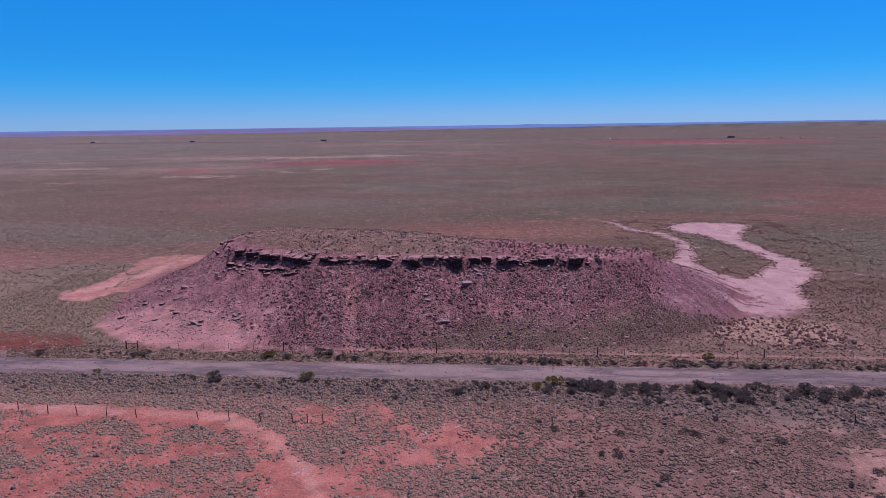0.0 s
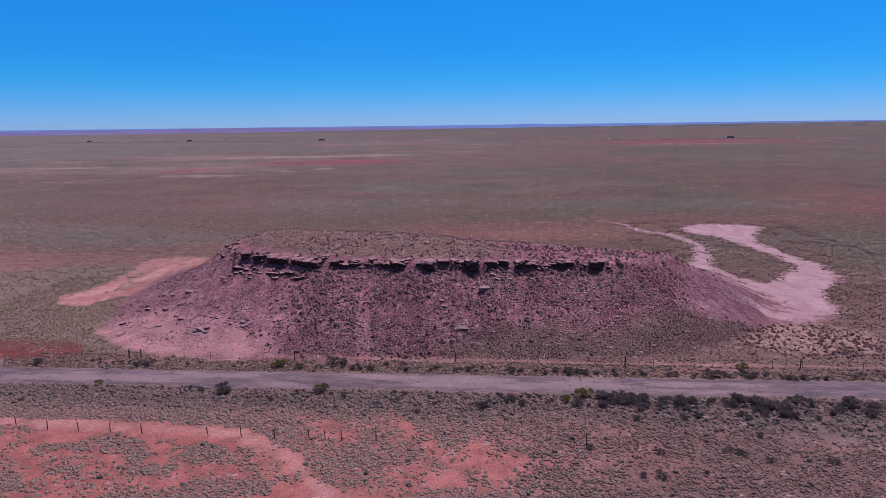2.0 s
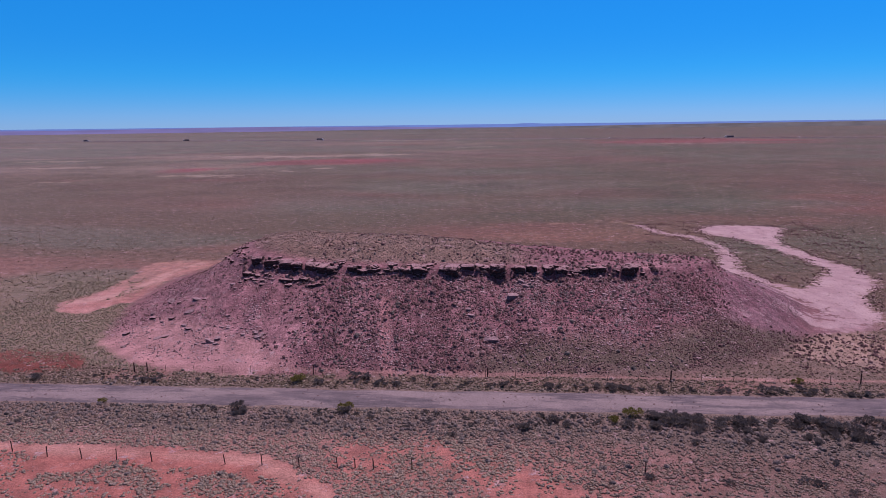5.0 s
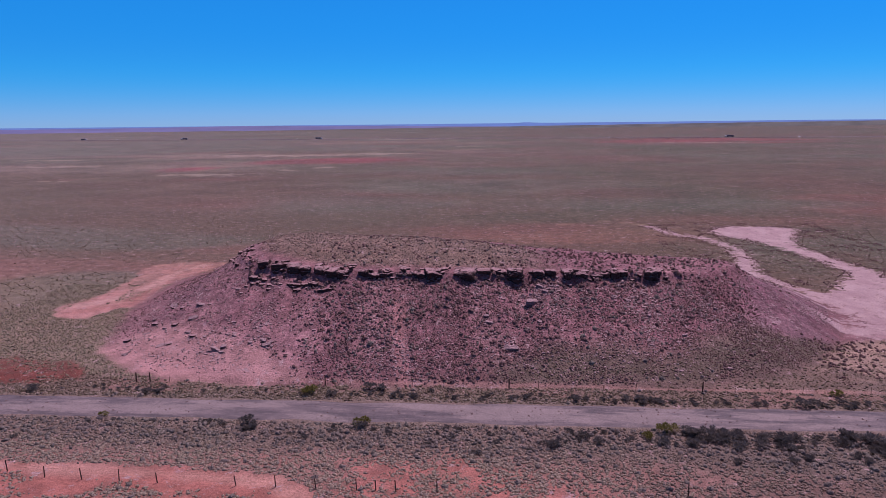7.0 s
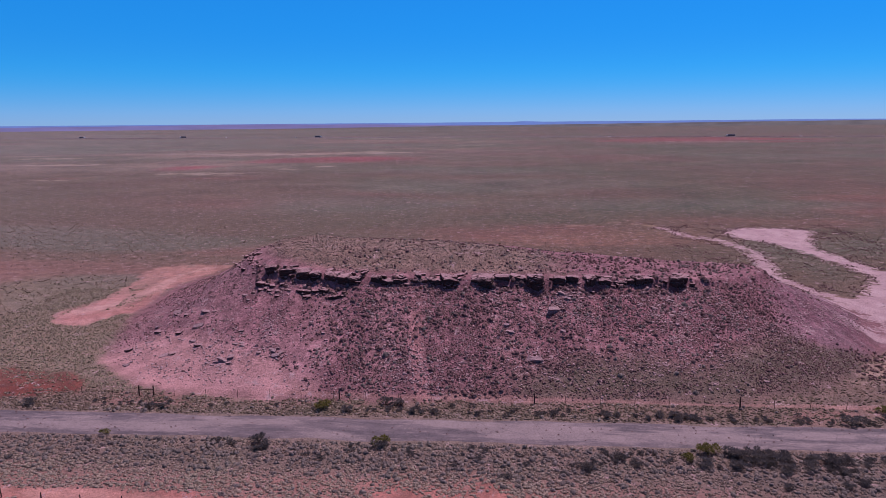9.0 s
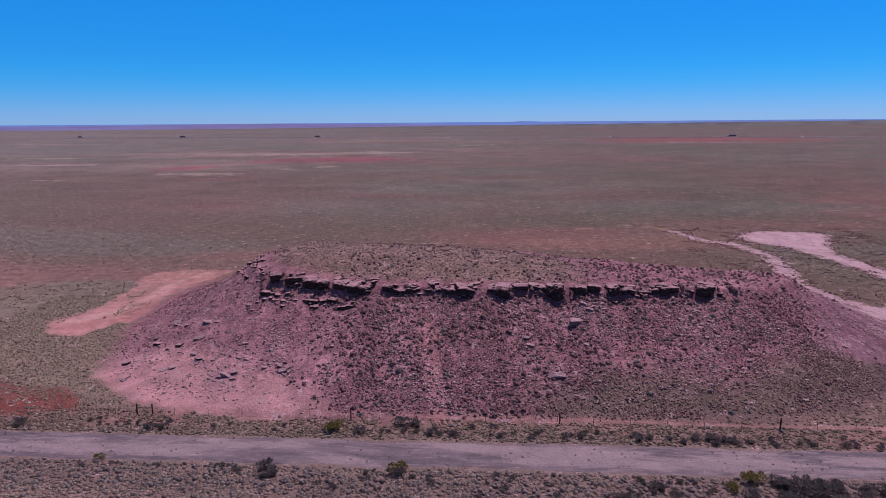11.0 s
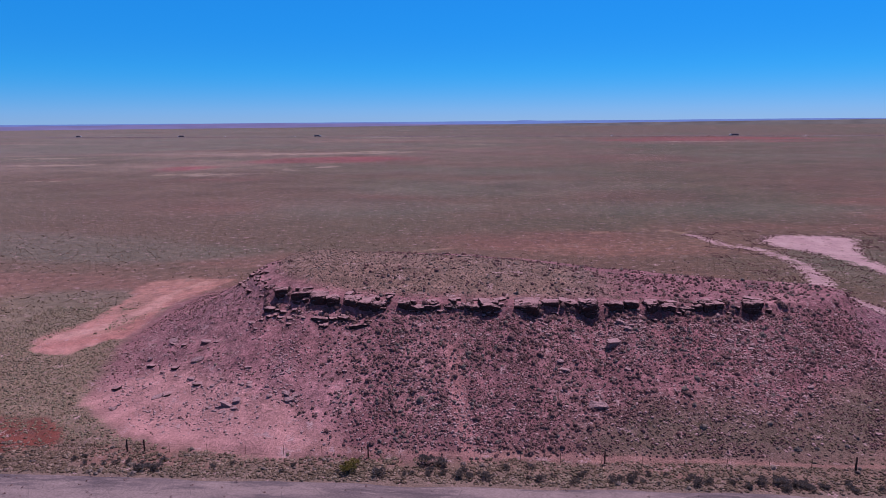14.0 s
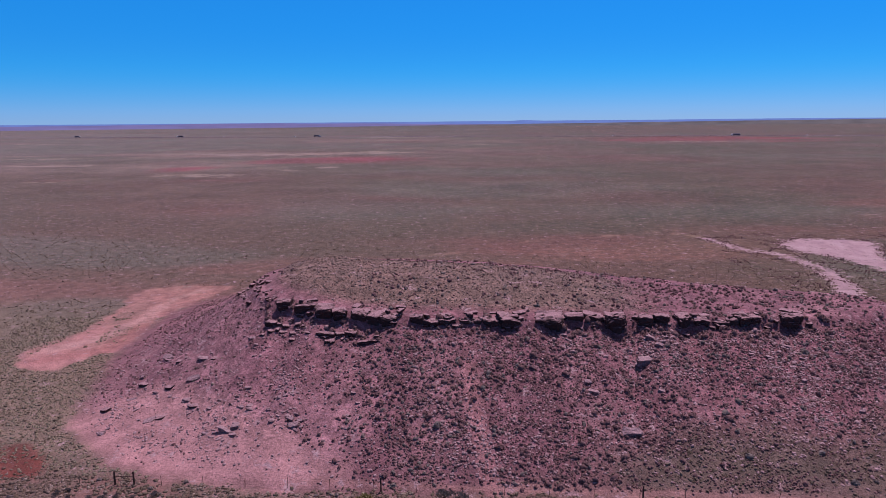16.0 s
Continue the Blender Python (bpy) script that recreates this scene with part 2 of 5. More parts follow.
# caprock side tones carry the faces' shade; the last tone is the sunlit top
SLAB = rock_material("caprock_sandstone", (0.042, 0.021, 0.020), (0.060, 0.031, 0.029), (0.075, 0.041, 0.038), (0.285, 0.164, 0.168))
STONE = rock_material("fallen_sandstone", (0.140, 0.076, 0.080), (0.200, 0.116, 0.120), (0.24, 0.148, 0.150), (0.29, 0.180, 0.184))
ASPHALT = road_material()
POST = plain_material("weathered_post_wood", (0.066, 0.035, 0.027), 0.35, 6.0)
STEEL = plain_material("rusty_steel", (0.086, 0.051, 0.039), 0.3, 8.0, 0.6, 0.6)


# ---- plan of the land ----
def lattice(ix, iy, seed):
    """Repeatable random number in 0..1 for whole-numbered cells."""
    h = (ix.astype(np.int64) * 374761393 + iy.astype(np.int64) * 668265263 + seed * 974634777) & 0x7FFFFFFF
    h = ((h ^ (h >> 13)) * 1274126177) & 0x7FFFFFFF
    return ((h ^ (h >> 16)) & 0xFFFF) / 65535.0


def vnoise(x, y, seed=0):
    ix, iy = np.floor(x), np.floor(y)
    fx, fy = x - ix, y - iy
    fx, fy = fx * fx * (3 - 2 * fx), fy * fy * (3 - 2 * fy)
    a, b = lattice(ix, iy, seed), lattice(ix + 1, iy, seed)
    c, d = lattice(ix, iy + 1, seed), lattice(ix + 1, iy + 1, seed)
    return (a * (1 - fx) + b * fx) * (1 - fy) + (c * (1 - fx) + d * fx) * fy


def fbm(x, y, size, seed=0, octaves=4):
    """Fractal noise around 0, about -0.5..0.5, with its largest forms 'size' metres wide."""
    total, amp, norm, f = 0.0, 1.0, 0.0, 1.0 / size
    for k in range(octaves):
        total = total + amp * (vnoise(x * f + 17.3 * k, y * f - 9.1 * k, seed + k) - 0.5)
        norm += amp
        amp, f = amp * 0.5, f * 2.03
    return total / norm


def smooth(a, b, v):
    u = np.clip((v - a) / (b - a), 0, 1)
    return u * u * (3 - 2 * u)


def outline(points, rounds=2):
    """A closed outline with its corners cut round."""
    p = np.array(points, float)
    for _ in range(rounds):
        q = np.roll(p, -1, axis=0)
        p = np.stack([0.75 * p + 0.25 * q, 0.25 * p + 0.75 * q], axis=1).reshape(-1, 2)
    return p


def inside_by(x, y, poly):
    """Distance to a closed outline, positive inside it."""
    x, y = np.asarray(x, float), np.asarray(y, float)
    best = np.full(x.shape, 1e18)
    ins = np.zeros(x.shape, bool)
    for (ax, ay), (bx, by) in zip(poly, np.roll(poly, -1, axis=0)):
        dx, dy = bx - ax, by - ay
        t = np.clip(((x - ax) * dx + (y - ay) * dy) / (dx * dx + dy * dy), 0, 1)
        best = np.minimum(best, (x - ax - t * dx) ** 2 + (y - ay - t * dy) ** 2)
        if by != ay:
            ins ^= ((ay > y) != (by > y)) & (x < (bx - ax) * (y - ay) / (by - ay) + ax)
    return np.where(ins, 1, -1) * np.sqrt(best)


def along_by(x, y, points):
    """Distance to an open line."""
    best = np.full(np.shape(x), 1e18)
    for (ax, ay), (bx, by) in zip(points[:-1], points[1:]):
        dx, dy = bx - ax, by - ay
        t = np.clip(((x - ax) * dx + (y - ay) * dy) / (dx * dx + dy * dy), 0, 1)
        best = np.minimum(best, (x - ax - t * dx) ** 2 + (y - ay - t * dy) ** 2)
    return np.sqrt(best)


RIM_FRONT = [(-56.5, 136.4), (-50, 134), (-42, 131.6), (-32, 130.2), (-22, 130.8), (-15, 131.5), (-8, 132.9), (0, 133.7), (8, 134.6), (14, 135.9), (20, 137.2)]
RIM = outline(RIM_FRONT + [(30, 139.5), (37, 145), (34, 152), (16, 154), (0, 160), (-14, 166), (-34, 169), (-52, 168), (-63, 158), (-62, 146)])
BASE = outline([(-78, 121), (-69, 112.5), (-58, 107.5), (-45, 105), (-30, 106), (-8, 106.5), (15, 107.5), (34, 113), (48, 128),
                (57, 148), (57, 166), (49, 186), (25, 198), (-5, 202), (-40, 200), (-70, 196), (-89, 176), (-88, 152), (-83, 134)])


def rim_height(x):
    return 11.7 - 1.5 * np.clip((x + 53) / 71, 0, 1.4)


def height(x, y):
    x, y = np.asarray(x, float), np.asarray(y, float)
    g = 0.25 * fbm(x, y, 40, 3) + 0.12 * fbm(x, y, 3.0, 5)
    g = g * smooth(3.5, 8.0, np.abs(y - road_y(x)))
    di, db = inside_by(x, y, RIM), inside_by(x, y, BASE)
    rz = rim_height(x)
    ledge = np.clip(0.6 + 1.5 * fbm(x, x * 0 + 3.0, 4.0, 15, 2), 0.2, 1.5) * smooth(-60, -52, x) * smooth(27, 18, x) * smooth(150, 140, y) * (1 - 0.9 * np.exp(-((x + 0.8) / 2.2) ** 2)) * (1 - 0.7 * np.exp(-((x + 18.0) / 1.2) ** 2)) * (1 - 0.7 * np.exp(-((x + 35.2) / 1.2) ** 2)) + 0.2
    for bx, wide, drop in ((-6.4, 1.5, 0.8), (-15.6, 1.9, 0.35), (-20.5, 1.6, 0.3), (3.3, 1.1, 0.5), (11.5, 1.0, 0.35), (18.0, 1.4, 0.45)):
        ledge = ledge + drop * np.exp(-((x - bx) / wide) ** 2) * smooth(150, 140, y)
    out = np.clip(-di, 0, None)
    t = out / (out + np.clip(db, 0, None) + 1e-6)
    rill = fbm(x * 1.0, y * 0.25, 5.0, 21, 3)
    bench = 0.45 * smooth(-36, -44, x) * smooth(-62, -56, x) * smooth(0.3, 4.8, out) * smooth(150, 142, y)
    slope = (rz - ledge - bench) * np.clip(1 - t, 0, 1) ** (1.0 + 0.5 * smooth(-48, -62, x))
    slope = slope + (0.9 * rill + 0.5 * fbm(x, y, 2.2, 31, 3)) * smooth(0, 0.2, t) * smooth(1.0, 0.6, t) * (1 - 0.75 * smooth(30, 40, x))
    crest = 2.6 * smooth(14, -18, x) + 0.1 - 0.35 * smooth(-38, -52, x)
    top = rz + 0.25 - 0.35 * np.exp(-((x + 0.8) / 2.5) ** 2) + 0.5 * fbm(x, x * 0 + 9.0, 5.0, 17, 2) + (crest - 0.4) * smooth(0, 15 - 9 * smooth(-40, -54, x), di) + 0.35 * fbm(x, y, 6, 41, 3) * smooth(0, 3, di)
    step = smooth(-0.9, 0.15, di)
    hill = slope * (1 - step) + top * step
    return np.where(db > 0, np.maximum(hill, 0) + g * smooth(0, 1, t), g)


def road_y(x):
    return 97.6 + 0.018 * (x + 10)


# ---- soils of the plan ----
LEFT_WASH = outline([(-103, 143.5), (-98.5, 138.5), (-94, 136.6), (-90, 137.5), (-88.5, 143.5), (-84, 148), (-86.5, 156), (-88.5, 168), (-85, 186), (-83, 192), (-91, 192), (-100, 190.5), (-104.5, 186), (-102, 177), (-99.3, 165), (-98.3, 156.5), (-101, 150.2)], 1)
NEAR_RED = outline([(-90, 80.5), (-47, 80.5), (-32, 81.5), (-24, 75), (-15, 63), (-9, 45), (-60, 40), (-90, 55)])
MID_RED = outline([(-28, 83.5), (-16, 85), (-8, 81.5), (2.5, 78), (4, 72), (-5, 69), (-8, 60), (-14, 62), (-22, 72)])
ROADSIDE_RED = outline([(-102, 105), (-96, 113), (-86, 115.5), (-78, 113.5), (-72, 110.5), (-70.5, 105.5), (-80, 103.2), (-92, 103)], 1)
APRON = outline([(-80, 121), (-69, 112), (-58, 107), (-46, 104.6), (-37, 107), (-42, 111), (-50, 116), (-60, 122), (-70, 128)])
WASH_HEAD = outline([(61.5, 250), (68, 262), (80, 263), (95, 259), (89, 246), (83.5, 234), (79, 218), (74, 216), (69.5, 234), (63, 241)], 1)
WASH_POOL = outline([(47, 133.5), (53.5, 131.6), (62, 136.5), (68, 141), (69, 150), (72.5, 159), (81, 168.5), (84, 182), (84.5, 194), (77, 197), (77.5, 186), (69.5, 175), (61, 162.5), (57, 163), (54, 175), (51, 178), (49, 172), (53, 160), (54.5, 148), (50, 139)], 1)
TRAIL = [(-95, 80.5), (-47, 80.2), (-33, 79.0), (-25, 73.5), (-18, 66), (-11, 53), (-6, 40)]
CREEK = [(77, 220), (78, 209), (79, 198), (80, 186)]
BROOK = [(44, 262), (49, 244), (57, 235), (60, 218), (57, 200), (52, 186), (55, 170), (62, 158)]


TRACK = [(-52, 224), (-43, 230), (-35, 235), (-26, 245), (-12, 254), (7, 263), (29, 272), (40, 268), (45, 262)]
PALE_FLATS = [(-237, 528, 44, 22), (-192, 577, 22, 12), (-168, 616, 16, 10), (-172, 890, 60, 44), (-915, 1275, 110, 16), (-300, 860, 130, 40), (-430, 640, 55, 22), (-330, 470, 26, 9),
              (-540, 760, 60, 24), (-60, 1150, 70, 30), (-250, 1700, 160, 60), (120, 1500, 90, 30), (330, 1230, 120, 16)]
DUSTY_FLATS = [(-300, 640, 110, 70), (-360, 860, 200, 90), (-480, 620, 90, 50), (-60, 1000, 120, 60), (-150, 1400, 220, 90)]
RED_FLATS = [(-185, 730, 85, 75), (-290, 600, 26, 30), (-325, 477, 16, 12), (350, 1390, 190, 190), (175, 330, 70, 45), (25, 252, 60, 20), (70, 275, 50, 18),
             (-125, 182, 52, 13), (-60, 215, 40, 10), (-210, 480, 30, 14)]
GREEN_FLATS = [(-192, 240, 52, 20), (-128, 226, 46, 12), (-104, 172, 14, 7), (-108, 154, 12, 10), (-90, 330, 60, 30), (60, 330, 70, 25), (-20, 420, 90, 40), (110, 205, 26, 40), (-700, 1050, 300, 160), (-30, 560, 80, 50),
               (300, 760, 120, 50), (68, 205, 9, 26)]
GULLY = [(-25.5, 131), (-25.9, 124), (-25.2, 118), (-23.8, 111), (-22.6, 106.5)]


def blend(rgb, m, col):
    return rgb * (1 - m[..., None]) + np.array(col) * m[..., None]


def runnels(x, y):
    """Pale threads of sand running outward down the fan at the end of the hill."""
    ang, far = np.arctan2(y - 152, x - 33), np.hypot(y - 152, x - 33)
    thread = fbm(ang * 26, far * 0.12, 1.6, 127, 3) + 0.5 * fbm(ang * 9, far * 0.08, 1.6, 128, 2)
    return smooth(0.0, 0.2, thread + 0.2 * smooth(14, 28, far))


def sand_mask(x, y):
    """How much washed-out pale sand: one in the middle of a wash, fading over its edges."""
    bulk = np.maximum(inside_by(x, y, WASH_HEAD), inside_by(x, y, WASH_POOL))
    m = smooth(-3.5, 4.0, bulk)
    m = np.maximum(m, smooth(6.5, -0.6, along_by(x, y, CREEK)))
    m = np.maximum(m, smooth(5.0, -0.5, along_by(x, y, BROOK) - 0.5 * smooth(205, 185, y)) * (0.72 + 0.28 * smooth(215, 200, y)))
    lobe = smooth(130, 133, y) * smooth(172, 160, y)
    m = m * (1 - lobe * (1 - np.clip(smooth(51, 64, x) + 0.75 * runnels(x, y) * smooth(42, 57, x), 0, 1)))
    spill = smooth(30, 40, x) * smooth(9.0, 0.5, inside_by(x, y, BASE)) * smooth(-4, 0, inside_by(x, y, BASE)) * smooth(128, 134, y) * smooth(176, 160, y)
    m = np.maximum(m * smooth(3.0, -3.0, inside_by(x, y, BASE)), 0.8 * spill * runnels(x, y) * smooth(43, 53, x))
    return m


def flat_mask(x, y):
    """Dry pale flats far out on the plain."""
    m = 0.28 * smooth(380, 700, y) * smooth(0.05, 0.3, fbm(x * 0.4, y * 1.2, 220, 93, 3))
    for px, py, rx, ry in PALE_FLATS:
        m = np.maximum(m, smooth(1.6, 0.4, np.hypot((x - px) / rx, (y - py) / ry)))
    return m


def soils(x, y):
    """Earth colour and grass cover at each place."""
    x, y = np.asarray(x, float), np.asarray(y, float)
    wob = 3.0 * fbm(x, y, 9, 51, 4) + 2.2 * fbm(x, y, 2.4, 53, 3)
    big, huge = fbm(x, y, 60, 61, 4), fbm(x, y, 420, 71, 5)
    rgb = np.zeros(x.shape + (3,)) + np.array((0.165, 0.095, 0.078))
    rgb = blend(rgb, smooth(0.0, 0.22, huge), (0.211, 0.098, 0.082))
    cover = 0.72 + 0.45 * big + 0.25 * huge
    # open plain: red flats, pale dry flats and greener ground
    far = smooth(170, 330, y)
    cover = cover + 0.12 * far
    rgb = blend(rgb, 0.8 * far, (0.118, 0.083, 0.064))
    streak = fbm(x * 0.35, y, 130, 81, 4)
    cover = cover - 0.55 * far * smooth(0.06, 0.22, streak) * smooth(260, 420, y)
    # greyer and paler with distance: haze put into the soil colour
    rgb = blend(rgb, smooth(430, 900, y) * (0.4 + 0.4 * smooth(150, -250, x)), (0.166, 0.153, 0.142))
    green = far * smooth(0.03, 0.2, fbm(x * 0.5, y, 150, 96, 4))
    rgb, cover = blend(rgb, 0.7 * green, (0.105, 0.094, 0.070)), cover + 0.35 * green
    rust = far * smooth(0.02, 0.2, fbm(x * 0.5, y, 190, 98, 4))
    rgb, cover = blend(rgb, 0.35 * rust, (0.19, 0.088, 0.080)), cover - 0.3 * rust
    ruddy = 0 * x
    for px, py, rx, ry in RED_FLATS:
        d = np.hypot((x - px) / rx, (y - py) / ry) + 1.4 * fbm(x * 0.5, y * 1.3, 60, 99, 4)
        ruddy = np.maximum(ruddy, smooth(1.3, 0.6, d))
    rgb, cover = blend(rgb, (0.26 + 0.58 * smooth(480, 560, y)) * ruddy, (0.245, 0.088, 0.090)), cover - 0.45 * ruddy
    lush = 0 * x
    for px, py, rx, ry in GREEN_FLATS:
        d = np.hypot((x - px) / rx, (y - py) / ry) + 1.6 * fbm(x * 0.6, y * 1.2, 40, 103, 4)
        lush = np.maximum(lush, smooth(1.5, 0.5, d))
    rgb, cover = blend(rgb, 0.6 * lush, (0.148, 0.138, 0.122)), cover + 0.3 * lush
    lit_or_dusty = 0 * x
    for px, py, rx, ry in DUSTY_FLATS:
        d = np.hypot((x - px) / rx, (y - py) / ry) + 1.8 * fbm(x * 0.5, y * 1.3, 50, 109, 4)
        lit_or_dusty = np.maximum(lit_or_dusty, smooth(1.4, 0.5, d))
    rgb, cover = blend(rgb, 0.7 * lit_or_dusty, (0.245, 0.165, 0.150)), cover - 0.3 * lit_or_dusty
    rgb = blend(rgb, 0.8 * ruddy * smooth(480, 560, y), (0.225, 0.068, 0.080))
    behind = smooth(20, 5, np.abs(y - 232 - 0.25 * x)) * smooth(-60, 10, x) * smooth(70, 40, x)
    rgb, cover = blend(rgb, 0.3 * behind, (0.273, 0.148, 0.117)), cover - 0.25 * behind
    beside = smooth(-62, -80, x) * smooth(105, 112, y) * smooth(185, 160, y)
    rgb, cover = blend(rgb, 0.7 * beside, (0.215, 0.150, 0.106)), cover + 0.25 * beside
    blush = smooth(-55, -85, x) * smooth(158, 168, y) * smooth(215, 196, y) * smooth(-0.16, 0.1, fbm(x, y * 0.7, 30, 137, 4))
    rgb, cover = blend(rgb, 0.65 * blush, (0.208, 0.097, 0.087)), cover - 0.12 * blush
    worn = smooth(2.4, 0.6, along_by(x, y, TRACK) + 1.2 * wob) * smooth(-0.12, 0.12, fbm(x, y, 7, 107, 3))
    rgb, cover = blend(rgb, 0.55 * worn, (0.36, 0.22, 0.18)), cover - 0.5 * worn
    # foreground
    near = smooth(96, 90, y)
    right = near * smooth(0, 25, x + wob)
    rgb = blend(rgb, near, (0.268, 0.116, 0.102))
    rgb = blend(rgb, right, (0.158, 0.080, 0.071))
    cover = cover + near * (0.12 - 0.1 * right) + 0.9 * near * fbm(x, y, 6, 133, 4)
    bare = right * smooth(36, 50, x + 2 * wob) * smooth(-0.02, 0.12, fbm(x, y, 1.8, 95, 2) + 0.5 * fbm(x, y, 9, 94, 2))
    rgb, cover = blend(rgb, 0.35 * right * smooth(0.02, 0.2, fbm(x, y, 12, 113, 4)), (0.29, 0.165, 0.145)), cover - 0.3 * right * smooth(0.02, 0.2, fbm(x, y, 12, 113, 4))
    rgb, cover = blend(rgb, 0.75 * bare, (0.33, 0.200, 0.165)), cover - 0.5 * bare
    band = near * smooth(83.0, 88.5, y + 0.8 * wob + 0.16 * np.maximum(x - 15, 0))
    rgb, cover = blend(rgb, 0.75 * band, (0.108, 0.083, 0.074)), cover + 0.15 * band
    red = smooth(-1.5, 1.5, inside_by(x, y, NEAR_RED) + wob)
    tufty = smooth(-0.14, 0.10, fbm(x, y, 5, 97, 4))
    rgb, cover = blend(rgb, red, (0.268, 0.094, 0.077)), cover * (1 - red) + red * (0.25 + 0.66 * tufty + 0.2 * big - 0.55 * smooth(6.5, 3.0, along_by(x, y, TRAIL) + 1.3 * wob) * smooth(-72, -55, x))
    red = 0.9 * smooth(-6.0, 4.0, inside_by(x, y, MID_RED) + 2.5 * wob)
    rgb, cover = blend(blend(rgb, red, (0.290, 0.103, 0.084)), red * smooth(0.02, 0.2, fbm(x, y, 8, 117, 4)) * 0.3, (0.31, 0.13, 0.115)), cover * (1 - red) + red * (0.2 + 0.62 * tufty)
    path = 0.75 * smooth(2.1, 0.3, along_by(x, y, TRAIL) + 0.8 * wob)
    rgb, cover = blend(rgb, path, (0.345, 0.170, 0.140)), cover - 0.9 * path
    # roadside
    verge = smooth(7.5, 4.2, np.abs(y - road_y(x)))
    rgb, cover = blend(rgb, 0.7 * verge, (0.165, 0.112, 0.098)), cover + 0.25 * verge * smooth(3.4, 4.5, np.abs(y - road_y(x)))
    strip = smooth(101.2, 102.6, y) * smooth(107.5, 106, y) * smooth(0.0, 0.14, fbm(x * 0.6, y, 6, 123, 4))
    rgb, cover = blend(rgb, 0.6 * strip, (0.190, 0.090, 0.078)), cover - 0.25 * strip
    red = smooth(-1.0, 1.0, inside_by(x, y, ROADSIDE_RED) + 1.6 * wob)
    rgb, cover = blend(rgb, red, (0.135, 0.037, 0.028)), cover - 0.38 * red
    # pale washes
    wash = smooth(-0.7, 0.9, inside_by(x, y, LEFT_WASH) + 0.9 * wob)
    rgb, cover = blend(rgb, wash * (0.75 + 0.25 * smooth(-0.1, 0.1, fbm(x * 1.6, y * 0.5, 7, 118, 3))), (0.350, 0.165, 0.150)), cover - wash * (0.6 + 0.5 * smooth(-0.15, 0.05, fbm(x * 1.6, y * 0.5, 7, 118, 3)))
    thread = wash * smooth(2.2, 0.6, along_by(x, y, [(-98, 146), (-92.5, 154), (-91.5, 166), (-92.5, 180), (-89, 189)]) + 0.7 * wob)
    rgb = blend(rgb, 0.7 * thread, (0.42, 0.235, 0.212))
    ruddy = wash * smooth(2.5, 0.5, along_by(x, y, [(-96, 141), (-88, 147), (-88.5, 160)]) + 0.8 * wob)
    rgb = blend(rgb, 0.5 * ruddy, (0.285, 0.110, 0.100))
    wash = sand_mask(x, y)
    cover = cover - 1.1 * smooth(0.3, 0.7, wash)
    sandy = smooth(13, 6, np.hypot((x - 53) * 0.9, (y - 121.5) * 1.25) + 3.5 * wob + 12 * fbm(x, y, 3.0, 105, 3))
    rgb, cover = blend(rgb, 0.7 * sandy, (0.34, 0.215, 0.175)), cover - 0.2 * sandy
    # the hill
    db, di = inside_by(x, y, BASE), inside_by(x, y, RIM)
    hill = smooth(-2, 3, db + wob)
    rgb = blend(rgb, hill, (0.176, 0.076, 0.086))
    rills = fbm(x * 1.0, y * 0.3, 6, 101, 4)
    rgb = blend(rgb, hill * smooth(0.02, 0.2, rills) * 0.6, (0.245, 0.118, 0.124))
    gully = smooth(1.6, 0.4, along_by(x, y, GULLY) + 0.5 * wob) * smooth(129, 120, y)
    rgb = blend(rgb, 0.8 * gully, (0.31, 0.140, 0.138))
    grassy = smooth(120, 110, y + 0.8 * wob - 0.12 * (x - 5) - 0.55 * np.maximum(x - 18, 0)) * smooth(-16, -2, x + 1.5 * wob) * (1 - smooth(30, 36, x) * smooth(125.5, 129.5, y - 0.35 * np.maximum(x - 40, 0)))
    flank = smooth(-34.5, -40, x + wob)
    rgb = blend(rgb, hill * flank * (0.2 + 0.5 * smooth(125, 115, y - 0.3 * np.maximum(-58 - x, 0) + wob)), (0.29, 0.140, 0.150))
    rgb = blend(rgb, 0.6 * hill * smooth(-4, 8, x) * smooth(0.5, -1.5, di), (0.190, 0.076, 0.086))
    slope_cover = -0.4 * gully + 0.12 + 0.7 * grassy - 0.35 * flank + 0.2 * big
    slope_cover = np.maximum(slope_cover, 0.62 * smooth(1.5, 6, di) * smooth(8, -8, x) + 0.1)
    cover = cover * (1 - hill) + hill * slope_cover
    rgb = blend(rgb, hill * smooth(4, 9, di) * smooth(2, -12, x) * 0.6, (0.242, 0.148, 0.113))
    rgb = blend(rgb, hill * grassy * 0.85, (0.098, 0.068, 0.049))
    rgb = blend(rgb, hill * smooth(1.5, 6, di) * smooth(4, -14, x) * 0.9, (0.182, 0.104, 0.082))
    fan = hill * smooth(30, 37, x + 0.8 * wob) * smooth(123.5, 127.5, y - 0.35 * np.maximum(x - 40, 0) + 0.5 * wob) * smooth(-1, -4, di)
    rgb, cover = blend(rgb, fan, (0.142, 0.059, 0.073)), cover - 0.6 * fan
    rgb = blend(rgb, fan * runnels(x, y) * (0.22 + 0.55 * smooth(42, 55, x)), (0.33, 0.200, 0.215))
    lobe = (1 - hill) * smooth(40, 44, x) * smooth(67, 58, x) * smooth(129.5, 132, y - 0.3 * np.maximum(x - 52, 0)) * smooth(168, 158, y)
    rgb, cover = blend(rgb, lobe, (0.165, 0.072, 0.085)), cover - 1.0 * lobe
    rgb = blend(rgb, 0.7 * lobe * runnels(x, y), (0.33, 0.200, 0.215))
